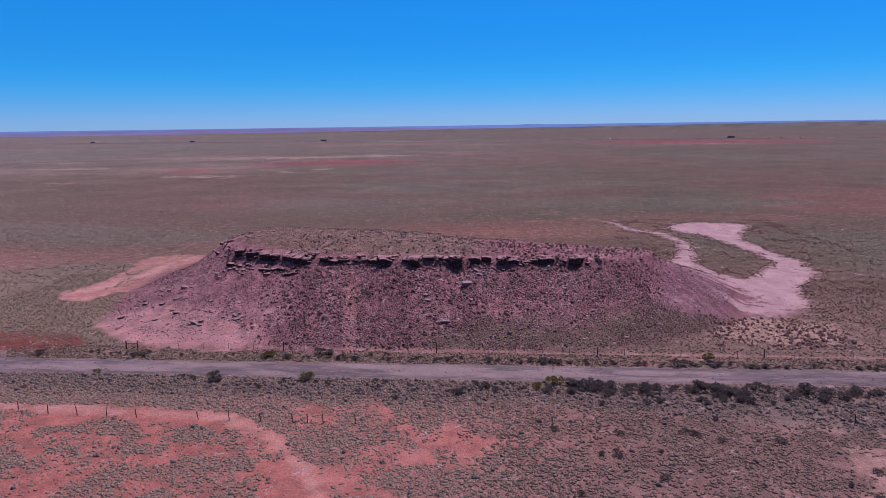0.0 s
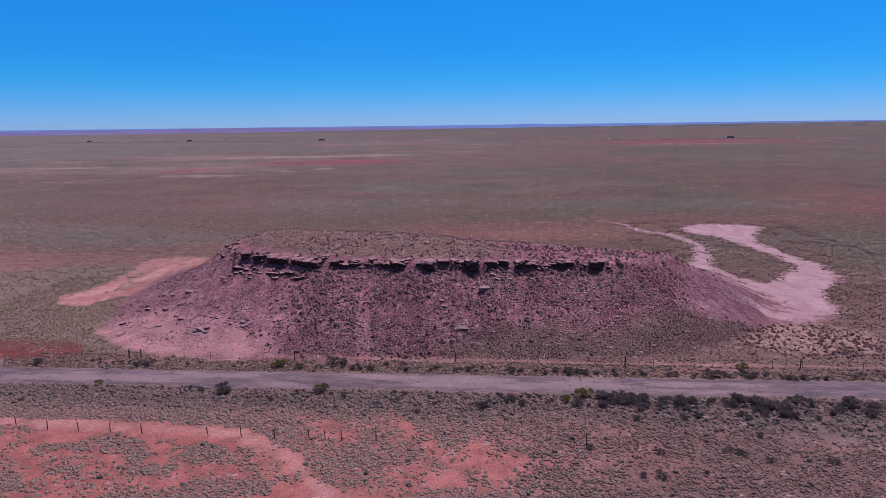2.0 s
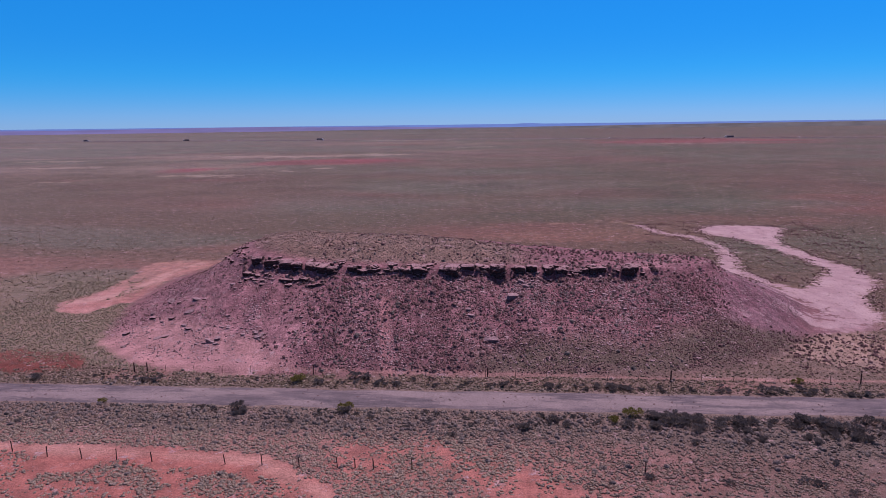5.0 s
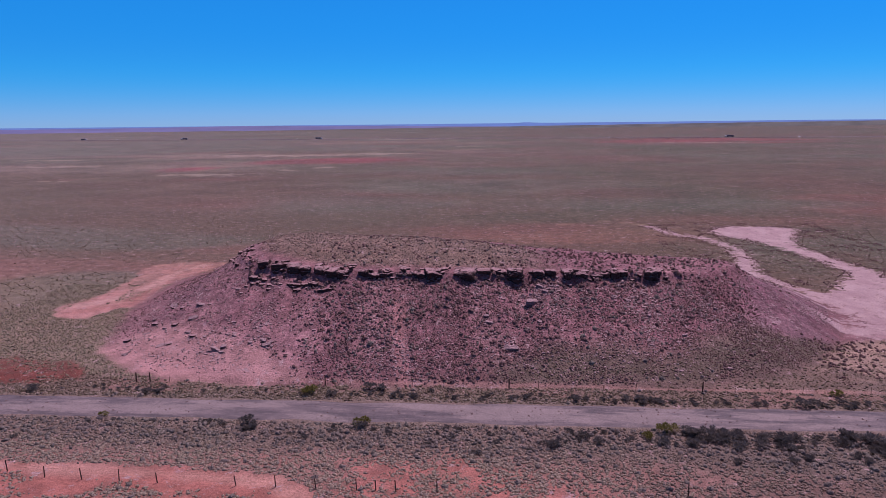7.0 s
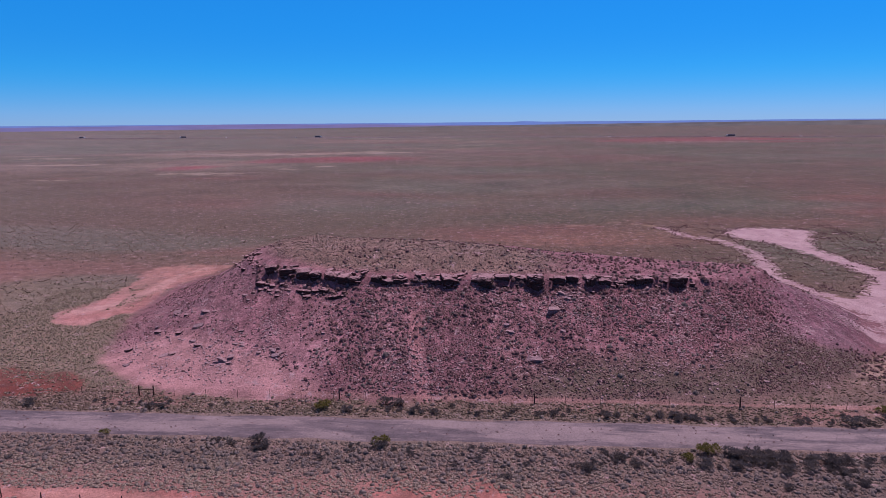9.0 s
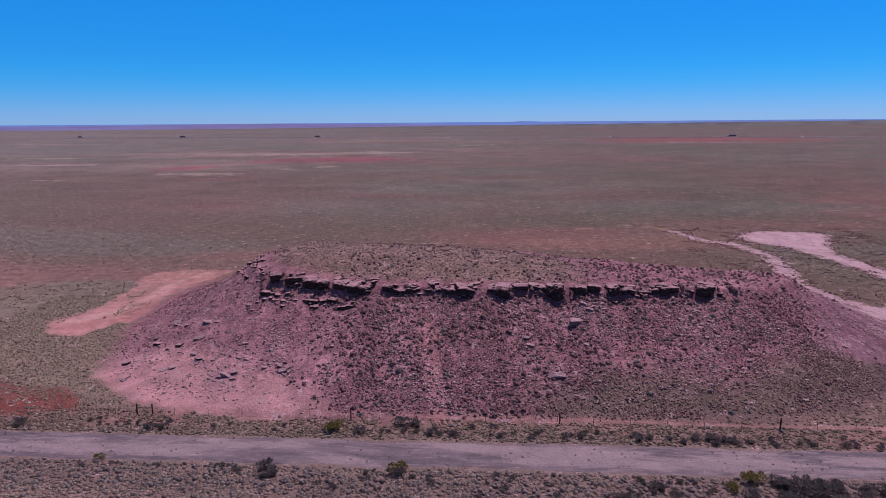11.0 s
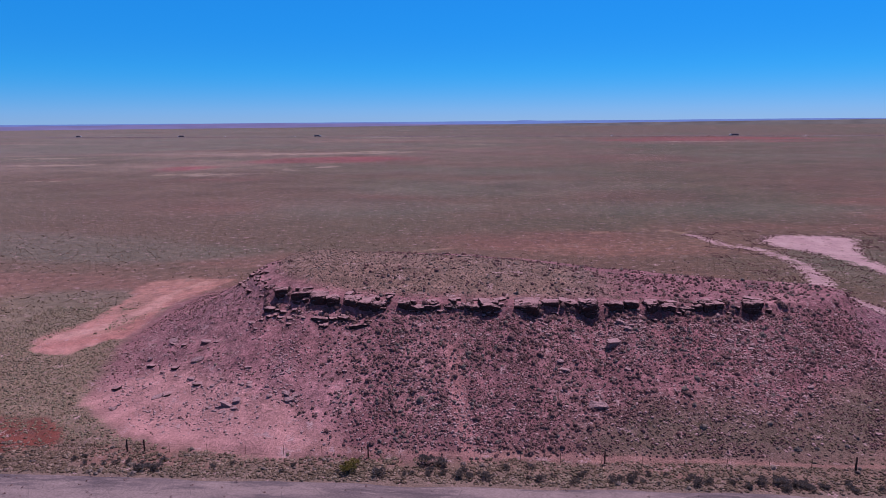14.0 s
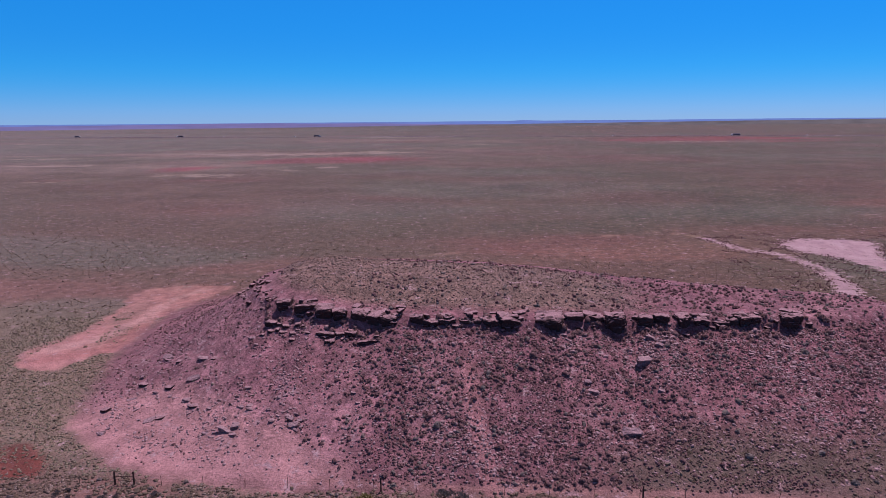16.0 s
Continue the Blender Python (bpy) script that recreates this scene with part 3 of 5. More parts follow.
    low = smooth(-1.5, 2.0, inside_by(x, y, APRON) + 0.8 * wob)
    rgb, cover = blend(rgb, low, (0.328, 0.164, 0.160)), cover * (1 - low) - 0.3 * low
    line = smooth(0.6, 0.25, np.abs(y - fence_y(x) - 0.8 + 0.12 * wob)) * smooth(-46, -40, x)
    rgb, cover = blend(rgb, 0.6 * line, (0.285, 0.145, 0.128)), cover - 0.6 * line
    return rgb, np.clip(cover, -0.6, 1.2)


def fence_y(x):
    return 106.3 + 0.014 * (x + 10)


# ---- ground sheet and hill ----
def steps(lo, hi, step, far_lo, far_hi, growth):
    mid = list(np.arange(lo, hi + 0.01, step))
    left, d = [], step
    while lo - sum(left) > far_lo:
        d *= growth
        left.append(d)
    right, d = [], step
    while hi + sum(right) < far_hi:
        d *= growth
        right.append(d)
    return np.array([lo - v for v in np.cumsum(left)[::-1]] + mid + [hi + v for v in np.cumsum(right)])


def sheet(name, quads, verts, shade_smooth=True):
    """A mesh from grid corners, with only the corners that it uses, and its soils."""
    used, idx = np.unique(quads, return_inverse=True)
    v = verts[used]
    me = bpy.data.meshes.new(name)
    me.vertices.add(len(v))
    me.vertices.foreach_set("co", v.astype(np.float32).ravel())
    n = len(quads)
    me.loops.add(4 * n)
    me.loops.foreach_set("vertex_index", idx.astype(np.int32).ravel())
    me.polygons.add(n)
    me.polygons.foreach_set("loop_start", np.arange(0, 4 * n, 4, dtype=np.int32))
    me.polygons.foreach_set("use_smooth", np.full(n, shade_smooth))
    me.update(calc_edges=True)
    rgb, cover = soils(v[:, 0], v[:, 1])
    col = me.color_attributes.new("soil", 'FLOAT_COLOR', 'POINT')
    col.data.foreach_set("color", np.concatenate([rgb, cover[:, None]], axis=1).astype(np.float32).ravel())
    for key, mask in (("washed_sand", sand_mask), ("dry_flat", flat_mask)):
        layer = me.attributes.new(key, 'FLOAT', 'POINT')
        layer.data.foreach_set("value", mask(v[:, 0], v[:, 1]).astype(np.float32))
    me.materials.append(SOIL)
    return new(name, me)


gx, gy = steps(-108, 92, 0.6, -4800, 4800, 1.07), steps(48, 206, 0.6, -4800, 4800, 1.055)
GX, GY = np.meshgrid(gx, gy)
GZ = height(GX, GY) + 9.0 * smooth(2200, 4500, np.hypot(GX, GY)) + 5 * smooth(400, 900, GY) * fbm(GX, GY, 700, 111, 4)
corners = np.stack([GX, GY, GZ], axis=-1).reshape(-1, 3)
nx, ny = len(gx), len(gy)
base_i = (np.arange(ny - 1)[:, None] * nx + np.arange(nx - 1)[None, :]).ravel()
cells = np.stack([base_i, base_i + 1, base_i + nx + 1, base_i + nx], axis=1)
centre = corners[cells].mean(axis=1)
on_hill = inside_by(centre[:, 0], centre[:, 1], BASE) > 0
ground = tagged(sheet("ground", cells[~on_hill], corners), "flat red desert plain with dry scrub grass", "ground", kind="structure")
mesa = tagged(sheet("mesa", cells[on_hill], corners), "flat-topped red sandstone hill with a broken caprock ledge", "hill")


def ground_z(x, y):
    return float(height(np.array([x]), np.array([y]))[0])


# ---- road ----
def build_road():
    me_v, quads = [], []
    xs = np.concatenate([np.arange(-600, -110, 12.0), np.arange(-110, 100, 0.8), np.arange(100, 620, 12.0)])
    n0 = 3.35 + 1.3 * fbm(xs, xs * 0, 7, 121, 4)
    n1 = 3.35 + 1.3 * fbm(xs, xs * 0 + 50, 7, 131, 4)
    cols = 7
    for i, x in enumerate(xs):
        for k in range(cols):
            f = k / (cols - 1)
            off = -n0[i] + f * (n0[i] + n1[i])
            crown = 0.10 * (1 - (2 * f - 1) ** 2) + (0.03 if 0 < k < cols - 1 else -0.04)
            me_v.append((x, road_y(x) + off, crown))
    for i in range(len(xs) - 1):
        for k in range(cols - 1):
            quads.append((i * cols + k, (i + 1) * cols + k, (i + 1) * cols + k + 1, i * cols + k + 1))
    me = bpy.data.meshes.new("road")
    me.from_pydata(me_v, [], quads)
    me.materials.append(ASPHALT)
    return tagged(new("road", me), "abandoned two-lane asphalt road, bleached and cracked", "road", kind="structure")


build_road()


# ---- helper for parts ----
def part(name, bm, mat, parent, label=""):
    me = bpy.data.meshes.new(name)
    bm.to_mesh(me)
    bm.free()
    if mat:
        me.materials.append(mat)
    ob = new(name, me)
    ob.parent = parent
    if label:
        ob["label"] = label
    return ob


def empty(name, place, turn=0.0):
    ob = new(name)
    ob.matrix_basis = Matrix.Translation(place) @ Matrix.Rotation(turn, 4, 'Z')
    return ob


# ---- caprock ----
RIM_LINE = np.array(RIM_FRONT)


def rim_y(x):
    return float(np.interp(x, RIM_LINE[:, 0], RIM_LINE[:, 1]))


def block_mesh(w, d, h, rng, deep=1.55, tilt=0.0, cuts=0):
    """A broken block of bedded stone: flat facets in front, a seam along its bedding, an undercut foot. Origin at the top front."""
    bm = bmesh.new()
    half = w / 2
    plan = [(-half, rng.uniform(0.12, 0.4) * d), (-half + rng.uniform(0.05, 0.16) * w, rng.uniform(0.0, 0.06) * d), (rng.uniform(-0.18, 0.18) * w, rng.uniform(-0.07, 0.10) * d),
            (half - rng.uniform(0.05, 0.16) * w, rng.uniform(0.0, 0.08) * d), (half, rng.uniform(0.12, 0.4) * d), (rng.uniform(0.34, 0.5) * w, d * rng.uniform(0.85, 1.0)), (-rng.uniform(0.34, 0.5) * w, d * rng.uniform(0.85, 1.0))]
    top = [tilt * px + rng.uniform(-0.05, 0.05) * h for px, py in plan]
    seam = rng.uniform(0.4, 0.62)
    levels = [(-deep, 0.20), (-1.0, 0.12), (-seam - 0.04, 0.0), (-seam, 0.035), (-seam + 0.07, 0.0), (-0.07, -0.02), (0.0, 0.05)]
    rows = []
    for level, inset in levels:
        row = []
        for (px, py), dz in zip(plan, top):
            k = inset * h * rng.uniform(0.6, 1.4)
            row.append(bm.verts.new((px * (1 - k / w), py + k * (1 - py / d) * 1.2, level * h + dz * (1 if level > -0.3 else 0.5))))
        rows.append(row)
    n = len(plan)
    for lo, hi in zip(rows[:-1], rows[1:]):
        for k in range(n):
            j = (k + 1) % n
            bm.faces.new((lo[k], lo[j], hi[j], hi[k]))
    mid = bm.verts.new((rng.uniform(-0.1, 0.1) * w, d * rng.uniform(0.4, 0.6), rng.uniform(0.0, 0.07) * h))
    for k in range(n):
        bm.faces.new((rows[-1][k], rows[-1][(k + 1) % n], mid))
    bm.faces.new(list(reversed(rows[0])))
    if cuts:
        bmesh.ops.subdivide_edges(bm, edges=bm.edges, cuts=cuts, use_grid_fill=True)
        shift, rough = Vector((rng.uniform(0, 90), rng.uniform(0, 90), rng.uniform(0, 90))), 0.05 + 0.07 * min(w, h)
        for v in bm.verts:
            q = Vector((v.co.x, v.co.y, v.co.z * 2.2)) * 1.3 + shift
            v.co += rough * (noise.noise_vector(q) * 1.5 + noise.noise_vector(q * 2.7) * 0.8)
    bmesh.ops.recalc_face_normals(bm, faces=bm.faces)
    return bm


def set_block(x, y, z, w, h, d, rng, turn=14.0, lean=5.0, tilt=0.0):
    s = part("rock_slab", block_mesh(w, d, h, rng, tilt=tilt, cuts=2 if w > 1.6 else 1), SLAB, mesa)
    s.matrix_basis = Matrix.Translation((x, y, z + h)) @ Euler((radians(rng.uniform(0, lean)), radians(rng.uniform(-4, 4)), radians(rng.uniform(-turn, turn)))).to_matrix().to_4x4()
    return s


# blocks of the upper ledge and of the lower one under its near end: foot of the face x, y, z, width, height and depth
LEDGE = [(-52.9, 134.3, 11.0, 2.4, 1.3, 1.6), (-49.5, 133.1, 11.2, 3.3, 1.0, 1.2), (-46.5, 131.6, 10.4, 2.7, 1.5, 2.2), (-44.1, 131.2, 10.7, 2.1, 1.1, 1.8), (-41.4, 130.8, 10.5, 2.5, 1.2, 2.0),
         (-39.2, 130.3, 10.4, 2.4, 1.4, 2.8), (-37.0, 129.8, 10.5, 2.2, 1.0, 1.8), (-33.4, 129.6, 11.1, 2.0, 0.7, 1.2), (-31.6, 129.5, 10.3, 2.8, 0.9, 1.8), (-29.0, 129.7, 10.8, 2.6, 0.6, 1.4),
         (-26.9, 129.9, 10.9, 1.5, 0.5, 1.4), (-25.4, 130.0, 10.3, 1.9, 1.0, 2.2), (-23.2, 130.0, 10.0, 2.3, 1.4, 1.8), (-20.5, 130.1, 9.7, 2.9, 1.7, 2.8), (-15.6, 130.6, 9.7, 3.7, 1.6, 3.4),
         (-12.0, 131.8, 10.9, 2.8, 0.7, 1.6), (-9.3, 132.6, 10.3, 2.7, 1.1, 2.0), (-6.4, 131.9, 8.8, 2.7, 2.6, 2.4), (-2.4, 132.5, 10.3, 2.0, 1.0, 1.2), (-0.2, 132.9, 10.9, 2.0, 0.6, 1.4),
         (3.3, 133.4, 8.8, 2.0, 2.1, 2.2), (5.5, 133.6, 9.6, 2.3, 1.0, 1.4), (8.0, 133.9, 9.5, 2.2, 1.0, 1.2), (9.7, 134.1, 9.5, 1.7, 1.1, 1.2), (11.5, 134.4, 9.2, 1.8, 1.7, 2.4), (13.2, 135.0, 10.2, 1.6, 0.6, 1.6),
         (15.5, 135.8, 9.4, 1.7, 0.8, 1.4), (18.0, 135.8, 8.7, 2.6, 2.0, 2.4), (19.3, 136.2, 10.0, 1.2, 0.7, 1.4)]
LOW = [(-54.3, 132.0, 9.2, 1.8, 0.9, 1.4), (-53.0, 132.0, 9.2, 0.8, 0.7, 0.9), (-52.4, 131.0, 7.9, 1.6, 1.0, 1.5), (-48.2, 129.6, 8.5, 2.1, 1.0, 1.3), (-45.7, 129.0, 8.8, 2.6, 0.8, 1.2), (-43.4, 128.8, 9.3, 1.2, 0.5, 0.9),
       (-42.0, 128.6, 8.9, 1.7, 1.0, 1.3), (-39.5, 127.4, 8.3, 3.0, 0.8, 1.1), (-27.3, 127.5, 9.0, 1.5, 0.7, 1.2), (-27.4, 126.2, 8.3, 2.4, 0.6, 1.0)]
rng = random.Random(5)
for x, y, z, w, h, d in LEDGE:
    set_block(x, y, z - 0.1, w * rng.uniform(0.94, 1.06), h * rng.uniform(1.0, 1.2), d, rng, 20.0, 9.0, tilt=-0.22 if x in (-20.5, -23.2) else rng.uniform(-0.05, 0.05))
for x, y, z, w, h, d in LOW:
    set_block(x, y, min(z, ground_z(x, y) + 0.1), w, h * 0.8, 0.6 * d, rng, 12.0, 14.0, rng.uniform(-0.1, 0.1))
# smaller broken pieces filling the ledge between them
for k in range(56):
    x = rng.uniform(-55, 21)
    lump = rng.uniform(0.35, 0.8)
    y = rim_y(x) - rng.uniform(-0.3, 1.3)
    set_block(x, y, ground_z(x, y) - 0.12, rng.uniform(0.5, 1.2), lump, rng.uniform(0.5, 1.0), rng, 34.0, 14.0)
for k in range(24):
    x = rng.uniform(-56, -37)
    y = 131.6 - 0.27 * (x + 54) + rng.gauss(0, 0.9)
    set_block(x, y, ground_z(x, y) - 0.06, rng.uniform(0.4, 1.3), rng.uniform(0.18, 0.5), rng.uniform(0.5, 0.9), rng, 40.0, 14.0)
# thin broken sheets lying behind the ledge
for k in range(18):
    x = rng.uniform(-54, 21)
    y = rim_y(x) + rng.uniform(0.2, 2.8)
    set_block(x, y, ground_z(x, y) - 0.05, rng.uniform(0.6, 2.0), rng.uniform(0.15, 0.34), rng.uniform(0.6, 1.3), rng, 40.0, 7.0)
# broken rock round the west end of the rim
for k in range(36):
    f = 0.75 * rng.random()
    x = -55 - 8.5 * math.sin(f * 2.2) + rng.gauss(0, 1.4)
    y = 135.5 + 22 * f + rng.gauss(0, 1.4)
    set_block(x, y, ground_z(x, y) - 0.2, rng.uniform(0.4, 1.2), rng.uniform(0.25, 0.55), rng.uniform(0.4, 0.8), rng, 70.0, 26.0)
# tilted slabs sticking out of the near flank
for x, y, w, h in [(-71.0, 126.5, 1.9, 0.5), (-66.2, 124.2, 1.6, 0.45), (-70.5, 133.0, 1.6, 0.4), (-67.5, 130.6, 1.3, 0.4), (-61.5, 128.6, 1.2, 0.35), (-73.8, 121.6, 1.5, 0.5), (-64.4, 118.2, 1.3, 0.3), (-60.6, 119.6, 1.4, 0.4)]:
    set_block(x, y, ground_z(x, y) - 0.12, 0.8 * w, h, 0.9, rng, 30.0, 16.0, tilt=0.12)


# ---- loose boulders ----
def boulder_mesh(rng, flat=0.6):
    """An angular broken block about one metre across, standing on its origin."""
    bm = block_mesh(1.0, rng.uniform(0.6, 0.95), flat, rng, 1.15, rng.uniform(-0.2, 0.2), 1)
    bmesh.ops.translate(bm, verts=bm.verts, vec=(0, -0.42, flat * 0.8))
    me = bpy.data.meshes.new("boulder")
    bm.to_mesh(me)
    bm.free()
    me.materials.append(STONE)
    return me


rng = random.Random(9)
BOULDERS = [boulder_mesh(rng, rng.uniform(0.4, 0.75)) for _ in range(12)]


def boulder(x, y, size, k, label="angular fallen sandstone boulder on the slope", group="fallen boulders", sink=0.12, tall=0.72):
    ob = new("boulder", BOULDERS[k % len(BOULDERS)])
    ob.matrix_basis = (Matrix.Translation((x, y, ground_z(x, y) - size * sink * 0.8))
                       @ Euler((radians(rng.uniform(4, 34)), radians(rng.uniform(-14, 14)), rng.uniform(-0.7, 0.7))).to_matrix().to_4x4()
                       @ Matrix.Diagonal((size * rng.uniform(0.9, 1.5), size * rng.uniform(0.6, 1.0), size * tall * rng.uniform(0.7, 1.3), 1)))
    return tagged(ob, label, "boulder", group)


for k, (x, y, size) in enumerate([(-3.5, 126.5, 2.0), (-62.8, 125.4, 1.5), (-71.0, 124.0, 1.2), (-7.1, 115.2, 1.6), (-54.2, 114.3, 1.4), (-53.0, 115.2, 1.1),
                                  (-46.7, 115.4, 1.4), (-45.9, 114.3, 1.2), (-11.3, 122.0, 0.9), (-10.8, 120.6, 0.9), (-2.5, 121.4, 0.8), (-63.3, 129.5, 1.2),
                                  (-70.8, 134.4, 1.5), (-65.6, 118.4, 1.2), (-5.6, 127.8, 1.1), (-2.0, 130.6, 1.2), (-1.2, 129.0, 1.0)]):
    boulder(x, y, size, k, "large pale sandstone boulder fallen on the slope", tall=0.7 if x > -40 else 0.5)
for k in range(250):
    if k < 70:
        x, y = rng.gauss(13.5, 2.2), rng.gauss(130.5, 2.2)
    elif k < 104:
        x, y = rng.gauss(-1.5, 1.8), rng.gauss(131, 2.6)
    elif k < 156:
        cx, cy, spread = ((-61.4, 122, 2.6), (-53.8, 113.6, 1.7), (-50.4, 118, 2.2), (-46.5, 115, 1.6))[k % 4]
        x, y = rng.gauss(cx, spread), rng.gauss(cy, spread * 0.8)
    elif k < 200:
        x, y = rng.uniform(-74, -46), rng.uniform(116, 134)
    else:
        x, y = rng.uniform(-44, 36), rng.uniform(112, 132)
    boulder(x, y, 0.26 + 0.55 * rng.random() ** 2, k)


# ---- scattered small growth and stones: joined, too many to count ----
def blade_shapes(count, blades, rng):
    """Open tufts of thin pointed blades, one metre wide and high."""
    shapes = []
    for _ in range(count):
        v, f = [], []
        for k in range(blades):
            a, reach = 2 * math.pi * (k + rng.uniform(-0.4, 0.4)) / blades, rng.uniform(0.3, 0.62)
            c, s, wide = math.cos(a), math.sin(a), rng.uniform(0.07, 0.15)
            r0 = rng.uniform(0.0, 0.22)
            v += [(r0 * c - wide * s, r0 * s + wide * c, -0.15), (r0 * c + wide * s, r0 * s - wide * c, -0.15),
                  (reach * c, reach * s, rng.uniform(0.45, 1.05))]
            f.append((3 * k, 3 * k + 1, 3 * k + 2))
        shapes.append((np.array(v), np.array(f)))
    return shapes


def spray_shapes(count, leaves, rng):
    """Ragged little bushes: leaf sprays pointing out of a low dome, one metre wide and high."""
    shapes = []
    for _ in range(count):
        v, f = [], []
        for k in range(leaves):
            a, up = rng.uniform(0, 6.283), rng.uniform(0.0, 1.0)
            r, z = 0.42 * math.sqrt(1 - 0.75 * up * up), 0.72 * up
            c, s = math.cos(a), math.sin(a)
            wide, out = rng.uniform(0.16, 0.30), rng.uniform(0.10, 0.24)
            drop = rng.uniform(0.10, 0.32)
            v += [(r * c - wide * s, r * s + wide * c, z + rng.uniform(-0.1, 0.1)), (r * c + wide * s, r * s - wide * c, z + rng.uniform(-0.1, 0.1)),
                  ((r + out) * c, (r + out) * s, z - drop) if k % 2 else ((r - out) * c, (r - out) * s, z + drop * 0.8)]
            f.append((3 * k, 3 * k + 1, 3 * k + 2))
        shapes.append((np.array(v), np.array(f)))
    return shapes


def chip_shapes(count, rng):
    """Angular broken stones with flat tops, one metre wide and high."""
    shapes = []
    for _ in range(count):
        seg = rng.choice((4, 5, 6))
        v, f = [], []
        turn = [2 * math.pi * (k + rng.uniform(-0.3, 0.3)) / seg for k in range(seg)]
        tilt = rng.uniform(-0.3, 0.3)
        for r, z in ((0.52, -0.15), (0.44, 0.7)):
            for a in turn:
                q = r * rng.uniform(0.8, 1.15)
                v.append((q * math.cos(a), q * math.sin(a), z + (tilt * math.sin(a) if z > 0 else 0)))
        for k in range(seg):
            j = (k + 1) % seg
            f += [(k, j, seg + k), (j, seg + j, seg + k)]
            if 0 < k < seg - 1:
                f.append((seg, seg + k, seg + k + 1))
        shapes.append((np.array(v), np.array(f)))
    return shapes


def clump_shapes(count, seg, rng, rough):
    """Small uneven mounds, one metre wide and high: (corners, triangles)."""
    shapes = []
    for _ in range(count):
        v = []
        for ring, (r, z) in enumerate(((0.5, -0.12), (0.47, 0.45))):
            for k in range(seg):
                a = 2 * math.pi * (k + 0.5 * ring) / seg
                q = r * (1 + rng.uniform(-rough, rough))
                v.append((q * math.cos(a), q * math.sin(a), z * (1 + rng.uniform(-rough, rough))))
        v.append((rng.uniform(-0.15, 0.15), rng.uniform(-0.15, 0.15), 0.9 + rng.uniform(-rough, rough) * 0.3))
        f = []
        for k in range(seg):
            j = (k + 1) % seg
            f += [(k, j, seg + k), (j, seg + j, seg + k), (seg + k, seg + j, 2 * seg)]
        shapes.append((np.array(v), np.array(f)))
    return shapes


def scatter(name, places, width, tall, shapes, mat, label, category, sink=0.0, land=None, seed=1):
    """One joined mesh of many small shapes standing on the land."""
    r = np.random.RandomState(seed)
    n = len(places)
    z = height(places[:, 0], places[:, 1]) if land is None else land(places)
    turn, pick = r.uniform(0, 2 * math.pi, n), r.randint(0, len(shapes), n)
    vs, fs, start = [], [], 0
    for k, (sv, sf) in enumerate(shapes):
        sel = np.where(pick == k)[0]
        if not len(sel):
            continue
        c, s = np.cos(turn[sel])[:, None], np.sin(turn[sel])[:, None]
        stretch = r.uniform(0.75, 1.3, len(sel))[:, None]
        px, py = sv[None, :, 0] * stretch, sv[None, :, 1] / stretch
        w = width[sel][:, None]
        vx = places[sel, 0][:, None] + w * (c * px - s * py)
        vy = places[sel, 1][:, None] + w * (s * px + c * py)
        vz = z[sel][:, None] + tall[sel][:, None] * (sv[None, :, 2] - sink)
        vs.append(np.stack([vx, vy, vz], axis=-1).reshape(-1, 3))
        fs.append((sf[None] + start + (np.arange(len(sel)) * len(sv))[:, None, None]).reshape(-1, 3))
        start += len(sel) * len(sv)
    v, f = np.concatenate(vs), np.concatenate(fs)
    me = bpy.data.meshes.new(name)
    me.vertices.add(len(v))
    me.vertices.foreach_set("co", v.astype(np.float32).ravel())
    me.loops.add(3 * len(f))
    me.loops.foreach_set("vertex_index", f.astype(np.int32).ravel())
    me.polygons.add(len(f))
    me.polygons.foreach_set("loop_start", np.arange(0, 3 * len(f), 3, dtype=np.int32))
    me.update(calc_edges=True)
    me.materials.append(mat)
    return tagged(new(name, me), label, category, kind="stuff")


def strewn(box, count, seed):
    r = np.random.RandomState(seed)
    return np.stack([r.uniform(box[0], box[1], count), r.uniform(box[2], box[3], count)], axis=1), r


rng = random.Random(21)
TUFTS = spray_shapes(12, 11, rng) + blade_shapes(4, 8, rng) + clump_shapes(10, 4, rng, 0.6)
LUMPS = clump_shapes(12, 4, rng, 0.6)
CHIPS = chip_shapes(12, rng)
BUSHLETS = spray_shapes(14, 16, rng)


def domed(mounds, sprays, size=0.86):
    """Little bushes: a dense uneven dome with loose sprays standing out of it."""
    return [(np.concatenate([mv * size, sv]), np.concatenate([mf, sf + len(mv)])) for (mv, mf), (sv, sf) in zip(mounds, sprays)]


DOMES = domed(clump_shapes(14, 6, rng, 0.45), spray_shapes(14, 10, rng))


def bunch_shapes(count, blades, rng):
    """Bunch grass: short narrow blades all over a low cushion, one metre wide and high."""
    shapes = []
    for _ in range(count):
        v, f = [], []
        lean = rng.uniform(0, 6.283)
        for k in range(blades):
            a, r = rng.uniform(0, 6.283), 0.5 * math.sqrt(rng.random()) * rng.uniform(0.75, 1.15)
            c, s, wide = math.cos(a), math.sin(a), rng.uniform(0.05, 0.12)
            foot, rise = 0.55 * (1 - 3.2 * r * r) - 0.25, rng.uniform(0.3, 0.75)
            t = rng.uniform(0, 6.283)
            dx, dy = wide * math.cos(t), wide * math.sin(t)
            x, y = r * c, r * s
            v += [(x - dx, y - dy, foot), (x + dx, y + dy, foot), (x + 0.22 * c * r + 0.1 * math.cos(lean), y + 0.22 * s * r + 0.1 * math.sin(lean), max(foot, -0.1) + rise)]
            f.append((3 * k, 3 * k + 1, 3 * k + 2))
        shapes.append((np.array(v), np.array(f)))
    return shapes


